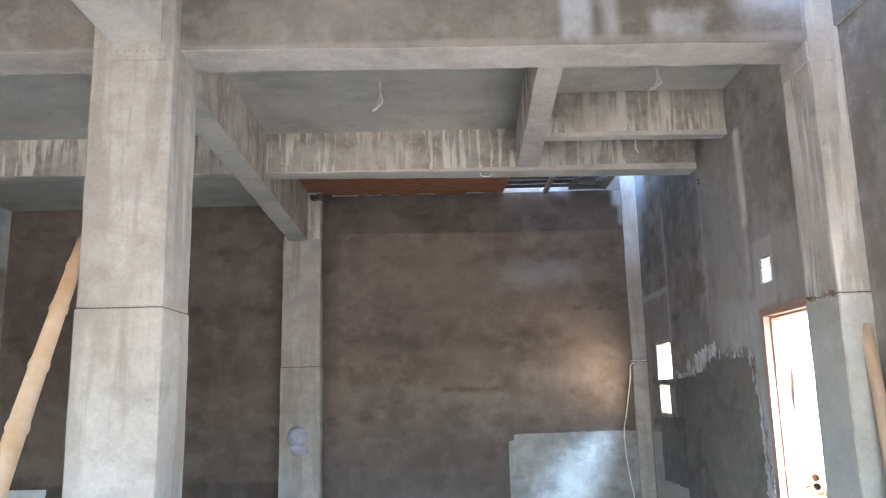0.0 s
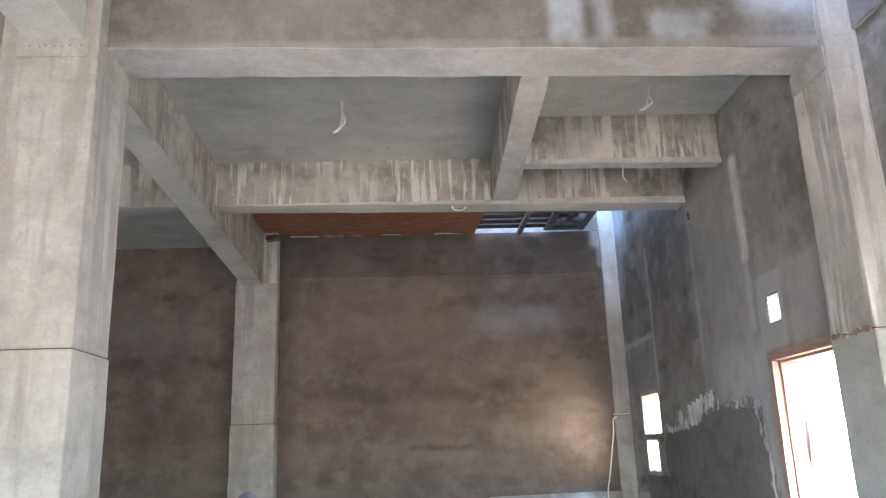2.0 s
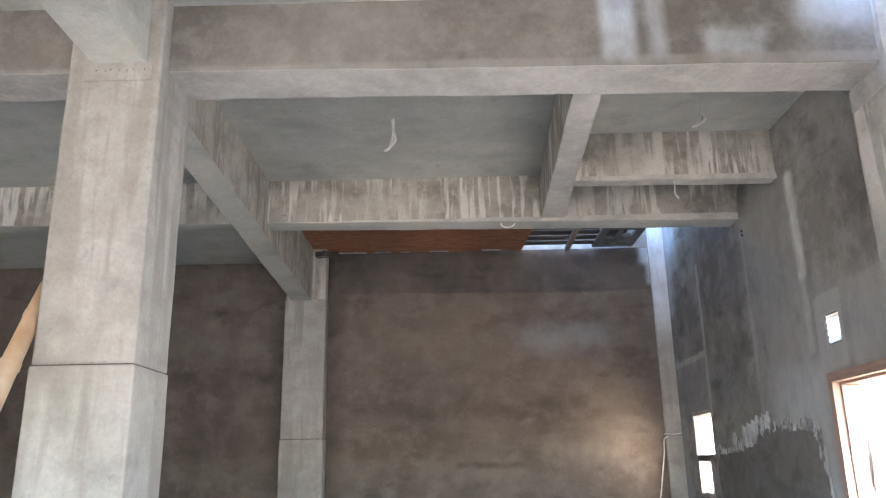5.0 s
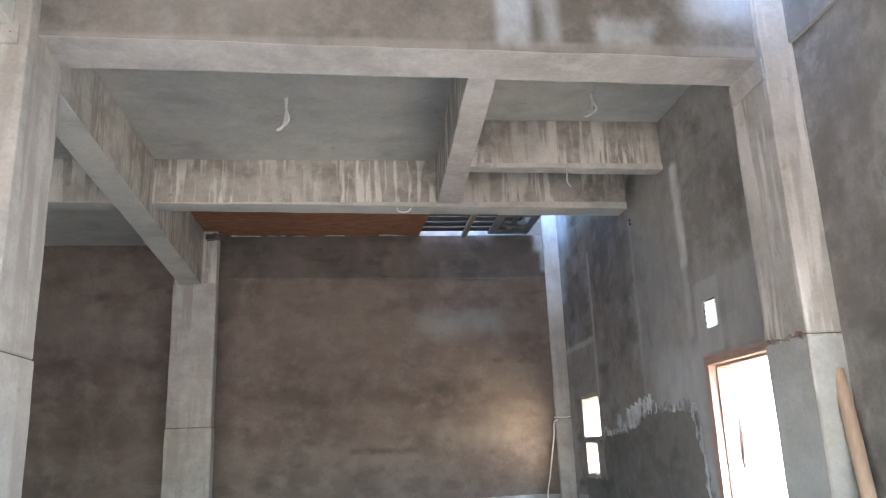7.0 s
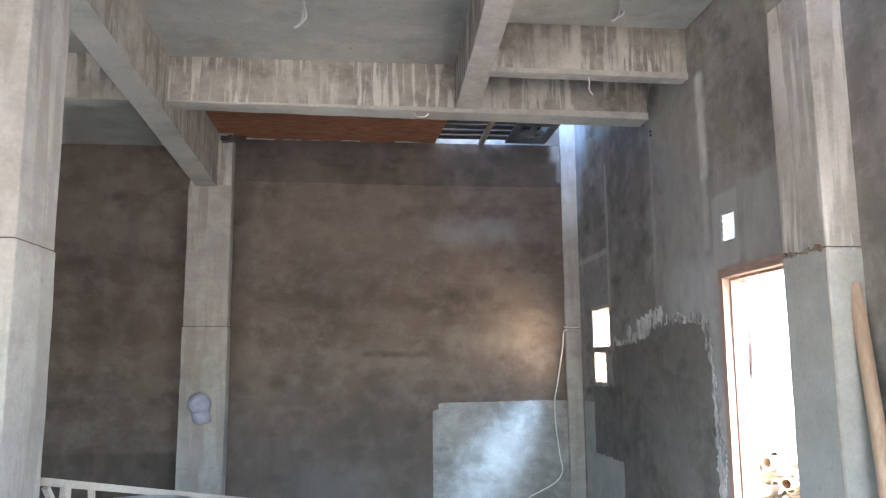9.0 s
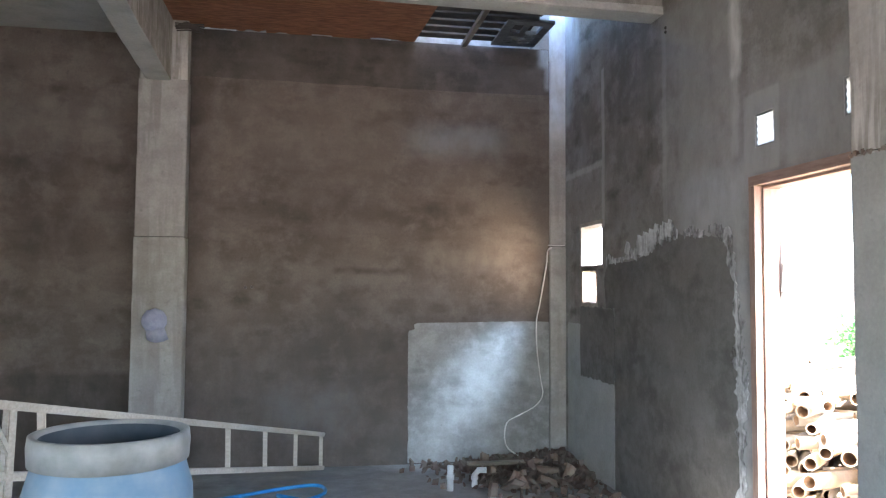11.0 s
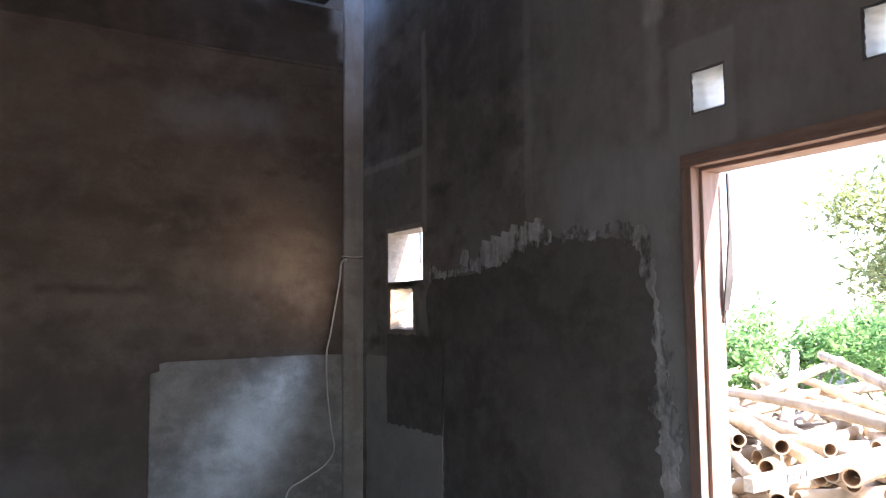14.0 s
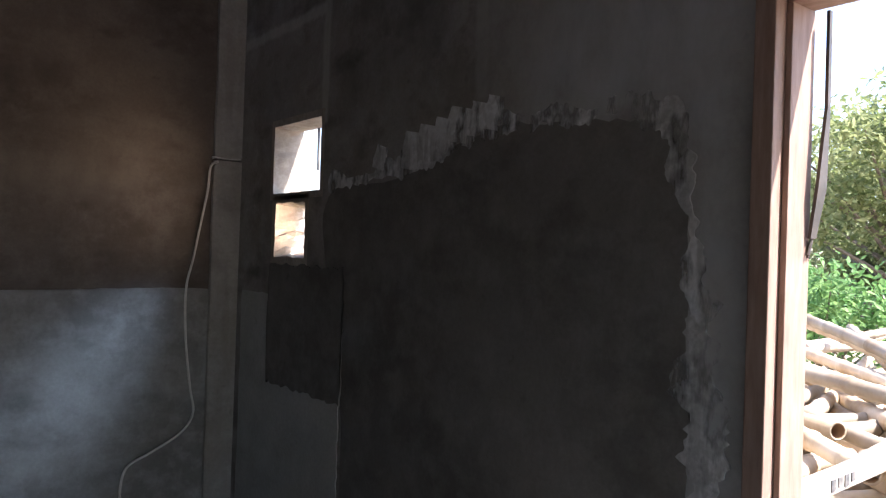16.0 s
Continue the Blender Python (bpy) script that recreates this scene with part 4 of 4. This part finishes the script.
# ---- loose things inside ----
def bamboo_mesh(name, length, r0, r1, seed, bend=0.03, sides=12, skin=None):
    """A hollow culm with swollen nodes, lying along +x."""
    rng = random.Random(seed)
    bm = bmesh.new()
    pts, rad = [], []
    x = 0.0
    steps = [0.0]
    while x < length - 0.12:
        x += rng.uniform(0.24, 0.36)
        steps.append(min(x, length))
    if steps[-1] < length:
        steps.append(length)

    def at(q):
        s = q / length
        return Vector((q, bend * math.sin(math.pi * s) + 0.006 * math.sin(9 * s), bend * 0.4 * math.sin(2 * math.pi * s)))

    for i, q in enumerate(steps):
        r = r0 + (r1 - r0) * q / length
        if 0 < i < len(steps) - 1:
            for d, k in ((-0.02, 1.0), (-0.008, 1.14), (0.0, 1.02), (0.008, 1.12), (0.024, 1.0)):
                pts.append(at(q + d))
                rad.append(r * k)
        else:
            pts.append(at(q))
            rad.append(r)
    rings = tube(bm, pts, rad, sides, False)
    for ring, inward in ((rings[0], 1), (rings[-1], -1)):
        c = sum((v.co for v in ring), Vector()) / sides
        lip = [bm.verts.new(c + (v.co - c) * 0.78) for v in ring]
        deep = [bm.verts.new(c + (v.co - c) * 0.74 + Vector((0.16 * inward, 0, 0))) for v in ring]
        for k in range(sides):
            bm.faces.new((ring[k], ring[(k + 1) % sides], lip[(k + 1) % sides], lip[k]))
            bm.faces.new((lip[k], lip[(k + 1) % sides], deep[(k + 1) % sides], deep[k])).material_index = 1
        bm.faces.new(deep).material_index = 1
    return mesh_from(name, bm, [skin or M_BAMBOO, M_BAMBOO_IN], True)


def along(a, b):
    """The pose that lays a +x mesh from a towards b."""
    d = Vector(b) - Vector(a)
    return Matrix.Translation(a) @ d.to_track_quat("X", "Z").to_matrix().to_4x4()


pole_a, pole_b = (-1.275, 3.4, 0.05), (-1.42, 4.86, 2.46)
lp = new("bamboo_pole", bamboo_mesh("bamboo_pole", (Vector(pole_b) - Vector(pole_a)).length, 0.06, 0.034, 77, skin=M_OLD_BAMBOO))
lp.matrix_world = along(pole_a, pole_b)
bm = bmesh.new()
ln = (Vector(pole_b) - Vector(pole_a)).length
tube(bm, [(ln - 0.02, 0, 0.008), (ln + 0.07, 0.0, 0.012), (ln + 0.14, 0.004, 0.01)], [0.02, 0.017, 0.009], 8)
part("broken_tip", bm, M_OLD_BAMBOO, lp, "split pale end of the culm", smooth=True)
tagged(lp, "stout yellow bamboo pole leaning against the pale column", "bamboo pole")

st = thing("wooden_pole", "round planed wooden pole leaning on the side wall", "pole")
bm = bmesh.new()
tube(bm, smooth_line([(2.30, 4.42, 0.01), (2.34, 4.55, 0.7), (2.38, 4.67, 1.35), (2.402, 4.775, 1.94)], 5), [0.03] * 15 + [0.027], 12)
part("shaft", bm, M_STICK, st, smooth=True)


def barrel():
    t = thing("plastic_barrel", "tall pale blue plastic barrel, open and dusty with cement", "barrel", (-0.415, 4.53, 0))
    prof = [(0.165, 0.0), (0.185, 0.03), (0.195, 0.2), (0.2, 0.55), (0.2, 0.85), (0.193, 1.0), (0.178, 1.06), (0.168, 1.085)]
    bm = bmesh.new()

    def lathe(bm, prof, n=40):
        rings = [[bm.verts.new((r * math.cos(2 * math.pi * k / n), r * math.sin(2 * math.pi * k / n), z)) for k in range(n)] for r, z in prof]
        for a, b in zip(rings, rings[1:]):
            for k in range(n):
                bm.faces.new((a[k], a[(k + 1) % n], b[(k + 1) % n], b[k]))
        return rings

    rings = lathe(bm, prof)
    bm.faces.new(rings[0])
    part("body", bm, M_DRUM, t, smooth=True)
    bm = bmesh.new()
    r2 = lathe(bm, [(0.169, 1.07), (0.183, 1.075), (0.186, 1.12), (0.183, 1.15), (0.172, 1.152), (0.163, 1.14), (0.16, 1.07)])
    part("rim", bm, M_RIM, t, "grey dusty threaded rim", smooth=True)
    bm = bmesh.new()
    lathe(bm, [(0.2005, 0.6), (0.207, 0.615), (0.207, 0.64), (0.2005, 0.655)])
    part("hoop", bm, M_DRUM, t, smooth=True)
    # inner surface painted dark in place of the shade in the barrel
    bm = bmesh.new()
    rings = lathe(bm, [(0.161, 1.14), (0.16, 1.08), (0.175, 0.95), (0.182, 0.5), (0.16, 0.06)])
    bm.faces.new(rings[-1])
    part("lining", bm, M_INNER_SHADE, t, "inner wall coloured dark for the shade inside", smooth=True)
    for ob in t.children:
        ob.scale = (1.1, 1.1, 1.0)
    return t


barrel()


def ladder():
    """A pale home-made ladder lying on edge, its near end held up on a leg."""
    t = thing("wooden_ladder", "pale home-made timber ladder lying on its edge by the back wall", "ladder")
    a, b = Vector((0.24, 8.97, 0.31)), Vector((-1.12, 5.5, 1.1))
    down = Vector((0.0, 0.03, -0.285))

    def bar(name, p, q, w, h):
        bm = bmesh.new()
        d = (q - p)
        m = Matrix.Translation((p + q) / 2) @ d.to_track_quat("X", "Z").to_matrix().to_4x4()
        vs = bmesh.ops.create_cube(bm, size=1.0, matrix=Matrix.Diagonal((d.length, w, h, 1)))["verts"]
        bmesh.ops.bevel(bm, geom=list(bm.edges), offset=0.005, segments=2, affect="EDGES")
        for v in bm.verts:
            v.co = m @ v.co
        part(name, bm, M_PALE_TIMBER, t)

    bar("rail", a, b, 0.05, 0.035)
    bar("rail", a + down, b + down, 0.05, 0.035)
    for k in range(7):
        s = 0.008 + k * 0.15
        p = a.lerp(b, s)
        bar("rung", p, p + down, 0.03, 0.03)
    foot = a.lerp(b, 0.955)
    bar("leg", foot, Vector((foot.x - 0.02, foot.y - 0.03, 0.0)), 0.04, 0.04)
    bar("brace", a.lerp(b, 0.99) + Vector((0, 0, -0.02)), Vector((foot.x, foot.y, foot.z - 0.2)), 0.03, 0.03)
    return t


ladder()


def sun_cap():
    t = thing("sun_cap", "grey-lilac cloth cap hung on the pale column", "cap", (-1.135, 8.955, 1.27))
    bm = bmesh.new()
    n, m = 20, 9
    rows = []
    for i in range(m + 1):
        f = i / m * math.pi / 2
        rows.append([bm.verts.new((0.1 * math.cos(f) * math.cos(2 * math.pi * k / n) - 0.012 * math.sin(f), -0.095 * math.sin(f), 0.1 * math.cos(f) * math.sin(2 * math.pi * k / n) * (1.0 + 0.06 * math.sin(3 * k)))) for k in range(n)])
    for a, b in zip(rows, rows[1:]):
        for k in range(n):
            bm.faces.new((a[k], a[(k + 1) % n], b[(k + 1) % n], b[k]))
    part("crown", bm, M_CAP, t, smooth=True)
    bm = bmesh.new()
    top, low = [], []
    for k in range(13):
        u = k / 12 * 2 - 1
        top.append(bm.verts.new((0.075 * u + 0.01, -0.03 - 0.035 * (1 - u * u), -0.06)))
        low.append(bm.verts.new((0.085 * u + 0.03, -0.02 - 0.045 * (1 - u * u), -0.15 - 0.025 * (1 - u * u))))
    for k in range(12):
        bm.faces.new((top[k], top[k + 1], low[k + 1], low[k]))
    ret = bmesh.ops.extrude_face_region(bm, geom=list(bm.faces))
    for v in ret["geom"]:
        if isinstance(v, bmesh.types.BMVert):
            v.co.y += 0.006
    part("brim", bm, M_CAP, t, smooth=True)
    bm = bmesh.new()
    bmesh.ops.create_uvsphere(bm, u_segments=10, v_segments=6, radius=0.009, matrix=Matrix.Translation((-0.012, -0.096, 0)))
    part("button", bm, M_CAP, t, smooth=True)
    return t


sun_cap()

hose = thing("garden_hose", "bright blue plastic hose lying in a loop on the floor", "hose")
bm = bmesh.new()
line = smooth_line([(-0.9, 7.95, 0.015), (-0.5, 8.15, 0.015), (-0.05, 8.4, 0.015), (0.2, 8.45, 0.015), (0.24, 8.2, 0.015), (0.0, 7.95, 0.015), (-0.35, 7.8, 0.015), (-0.2, 7.65, 0.015), (0.1, 7.7, 0.015), (0.16, 7.95, 0.015), (-0.1, 8.2, 0.016)], 8)
tube(bm, line, 0.014, 8)
part("tube", bm, M_HOSE, hose, smooth=True)

for (x, y, h, label) in ((1.2, 8.2, 0.19, "short white PVC pipe end standing on the floor"), (1.41, 8.29, 0.13, "white PVC pipe elbow standing on the floor")):
    t = thing("pvc_pipe", label, "pipe", (x, y, 0), group="pipe ends on the floor")
    bm = bmesh.new()
    pts = [(0, 0, 0), (0, 0, h)] if h > 0.14 else [(0, 0, 0), (0, 0, h * 0.7), (0.03, -0.01, h), (0.09, -0.02, h)]
    tube(bm, pts, 0.024, 14)
    part("pipe", bm, M_PVC, t, smooth=True)
    bm = bmesh.new()
    tube(bm, [(0, 0, h * 0.45), (0, 0, h * 0.62)], 0.029, 14)
    part("collar", bm, M_PVC, t, smooth=True)


def chunk(bm, at, size, rng, index=0):
    geom = bmesh.ops.create_cube(bm, size=1.0)["verts"]
    turn = Euler((rng.uniform(0, 6), rng.uniform(0, 6), rng.uniform(0, 6))).to_matrix()
    for v in geom:
        v.co = turn @ Vector((v.co.x * size[0] * rng.uniform(0.7, 1.2), v.co.y * size[1] * rng.uniform(0.7, 1.2), v.co.z * size[2] * rng.uniform(0.6, 1.2))) + Vector(at)


rng = random.Random(12)
bm = bmesh.new()
for k in range(1100):
    u = rng.random()
    x = XW - 0.04 - abs(rng.gauss(0, 0.55))
    y = YB - 0.04 - abs(rng.gauss(0, 0.5))
    if x < 0.9 or y < 7.4 or (y < 8.2 and x < 1.5):
        continue
    h = max(0.0, 0.1 - 0.07 * (XW - x) - 0.07 * (YB - y))
    s = rng.uniform(0.015, 0.055)
    chunk(bm, (x, y, 0.006 + h * rng.random()), (s * 2.0, s, s * 0.45), rng)
tagged(part("rubble", bm, M_RUBBLE), "heap of broken brick and mortar crumbs in the back corner", "rubble", kind="stuff")
for k in range(16):
    x, y = rng.uniform(1.4, 2.35), rng.uniform(8.0, 8.95)
    bm = bmesh.new()
    chunk(bm, (0, 0, 0), (rng.uniform(0.08, 0.19), rng.uniform(0.05, 0.09), rng.uniform(0.03, 0.06)), rng)
    bmesh.ops.bevel(bm, geom=list(bm.edges), offset=0.006, segments=1, affect="EDGES")
    ob = part("brick_piece", bm, M_RUBBLE)
    ob.location = (x, y, 0.05)
    tagged(ob, "broken dusty red brick piece on the rubble", "brick", group="brick pieces on the rubble")
wb = thing("wood_offcut", "flat dusty timber offcut lying on the rubble", "timber")
part("board", boxes((1.45, 2.05, 8.72, 8.8, 0.06, 0.085), bevel=0.004), M_TIMBER, wb)

# a pale board stood against the wall of the side bay
t = thing("cement_board", "off-white fibre cement board leaning against the back wall", "board")
bm = boxes((-4.2, -3.7, -0.006, 0.006, 0.0, 0.8), bevel=0.002)
for v in bm.verts:
    v.co.y += 8.98 + 0.13 * v.co.z / 0.8
part("sheet", bm, M_WHITE, t)

# small plugs and nail holes
for x, z in ((-0.43, 1.548), (-0.375, 1.552)):
    bm = bmesh.new()
    bmesh.ops.create_uvsphere(bm, u_segments=8, v_segments=5, radius=0.014, matrix=Matrix.Translation((x, YB, z)))
    tagged(part("wall_plug", bm, M_STRIP), "dark plug hole in the back wall", "wall plug", group="plugs in the back wall")

for dz in (0.0, -0.03):
    bm = bmesh.new()
    bmesh.ops.create_uvsphere(bm, u_segments=8, v_segments=5, radius=0.012, matrix=Matrix.Translation((XW, 7.056, 3.304 + dz)))
    tagged(part("wall_plug", bm, M_STRIP), "dark plug hole in the side wall", "wall plug", group="plugs in the side wall")

# ---- outside ----
structure("ground", boxes((-400, 400, -400, 400, -0.6, -0.16)), M_GROUND, "dry bare earth around the building", "ground")
rng = random.Random(23)
variants = [bamboo_mesh("culm", rng.uniform(3.2, 5.0), rng.uniform(0.038, 0.055), rng.uniform(0.03, 0.042), 100 + k, rng.uniform(-0.08, 0.08)) for k in range(9)]
LAYERS = 10
for layer in range(LAYERS):
    z = -0.11 + layer * 0.095
    y = 3.6 + 0.1 * layer + rng.uniform(0, 0.1)
    while y < 10.6 - 0.16 * layer:
        ob = new("bamboo_pole", variants[rng.randrange(len(variants))])
        wild = 1.0 if layer < 6 else 1.4
        yaw = -12 + rng.gauss(0, 11) * wild if rng.random() < 0.25 else 36 + rng.gauss(0, 18)
        x = 3.0 + 0.075 * layer + rng.uniform(0, 0.75)
        ob.matrix_world = pose(x, y, z + rng.uniform(-0.02, 0.03), 0, rng.gauss(-0.6, 2.0) * wild, yaw) @ pose(0, 0, 0, rng.uniform(0, 360), 0, 0)
        tagged(ob, "cut yellow bamboo pole in the stack outside the door", "bamboo pole", group="bamboo poles stacked outside")
        y += rng.uniform(0.11, 0.24)
for k, (a, b) in enumerate((((3.02, 6.29, 0.77), (4.6, 6.36, 0.8)),)):
    t = thing("squared_timber", "sawn pale timber with a dark painted mark on the bamboo", "timber", group="timbers on the bamboo stack")
    L = (Vector(b) - Vector(a)).length
    part("beam", boxes((0, L, -0.025, 0.025, -0.032, 0.032), bevel=0.004), M_PALE_TIMBER, t)
    bm = bmesh.new()
    for q in range(4):
        box(bm, 0.25 + 0.05 * q, 0.28 + 0.05 * q, -0.0285, -0.0252, -0.02 + 0.008 * (q % 2), 0.018)
    part("mark", bm, M_PAINT_MARK, t, "dark unreadable paint mark")
    t.matrix_world = along(a, b)


def leaves(bm, rng, centre, radii, count, size, hollow=0.45):
    for _ in range(count):
        d = Vector((rng.gauss(0, 1), rng.gauss(0, 1), rng.gauss(0, 1))).normalized()
        r = hollow + (1 - hollow) * rng.random() ** 0.6
        p = Vector(centre) + Vector((d.x * radii[0], d.y * radii[1], d.z * radii[2])) * r * (0.8 + 0.35 * noise.noise(d * 2.3 + Vector(centre)))
        q = Euler((rng.uniform(-1, 1), rng.uniform(-1, 1), rng.uniform(0, 6.3))).to_matrix()
        s = size * rng.uniform(0.6, 1.3)
        bm.faces.new([bm.verts.new(p + q @ Vector(c)) for c in ((-s, 0, 0), (0, -s * 0.42, 0.1 * s), (s, 0, 0), (0, s * 0.42, 0.1 * s))])


def tree(x, y, h, spread, seed, clumps=32, per=420):
    rng = random.Random(seed)
    t = thing("tree", "broad leafy green tree beyond the bamboo stack", "tree", (x, y, -0.16), group="trees beyond the yard")
    bm = bmesh.new()
    tube(bm, smooth_line([(0, 0, -0.1), (0.1, 0.05, h * 0.25), (-0.05, 0.1, h * 0.5), (0.05, 0, h * 0.8)], 4), [0.2 - 0.012 * k for k in range(13)], 9)
    ends = []
    for k in range(clumps):
        a = rng.uniform(0, 6.28)
        r = spread * rng.uniform(0.25, 1.0)
        e = Vector((r * math.cos(a), r * math.sin(a), h * rng.uniform(0.1, 0.95) * (1 - 0.25 * r / spread)))
        ends.append(e)
        tube(bm, smooth_line([(0, 0, e.z * 0.55), e * 0.5 + Vector((0, 0, 0.28 * e.z)), e], 3), [0.07, 0.06, 0.05, 0.04, 0.03, 0.022, 0.015], 6)
    part("trunk", bm, M_BARK, t)
    bm = bmesh.new()
    for e in ends:
        leaves(bm, rng, e, (spread * 0.42, spread * 0.42, spread * 0.32), per, 0.11, 0.15)
    part("crown", bm, M_LEAF, t)
    return t


tree(19.6, 12.7, 6.4, 3.0, 51)
tree(22.5, 12.2, 7.4, 3.6, 52)
tree(25.5, 15.6, 5.6, 2.6, 53)
tree(28.5, 15.8, 8.0, 4.0, 54)
tree(26.0, 8.5, 7.0, 3.6, 55)


def bush(x, y, h, spread, seed):
    rng = random.Random(seed)
    t = thing("bush", "dense bright green bush behind the bamboo stack", "bush", (x, y, -0.16), group="bushes behind the yard")
    tops = []
    for k in range(7):
        a = rng.uniform(0, 6.28)
        e = Vector((spread * 0.7 * math.cos(a), spread * 0.7 * math.sin(a), h * rng.uniform(0.35, 0.8)))
        tops.append(e)
        bm = bmesh.new()
        tube(bm, [(0, 0, -0.05), e * 0.5, e], [0.03, 0.022, 0.01], 5)
        part("stem", bm, M_BARK, t)
    bm = bmesh.new()
    for e in tops:
        leaves(bm, rng, e, (spread * 0.55, spread * 0.55, h * 0.42), 260, 0.075, 0.1)
    part("foliage", bm, M_BUSH, t)
    return t


for k, (x, y, h, s) in enumerate(((8.9, 12.2, 1.3, 0.8), (10.2, 11.2, 1.5, 1.0), (11.5, 10.4, 1.7, 1.1), (9.6, 13.6, 1.6, 0.9), (12.6, 12.6, 1.9, 1.2), (12.8, 9.0, 1.5, 1.1), (14.2, 11.2, 1.8, 1.3), (11.0, 14.6, 1.7, 1.1), (14.0, 7.4, 1.5, 1.2))):
    bush(x, y, h, s, 70 + k)
post = thing("utility_post", "slender pale post standing beyond the bamboo stack", "post", (10.4, 12.9, -0.16))
bm = bmesh.new()
tube(bm, [(0, 0, 0), (0.02, 0, 1.0), (0.0, 0.02, 2.3)], [0.05, 0.045, 0.04], 10)
part("shaft", bm, M_PALE_TIMBER, post, smooth=True)
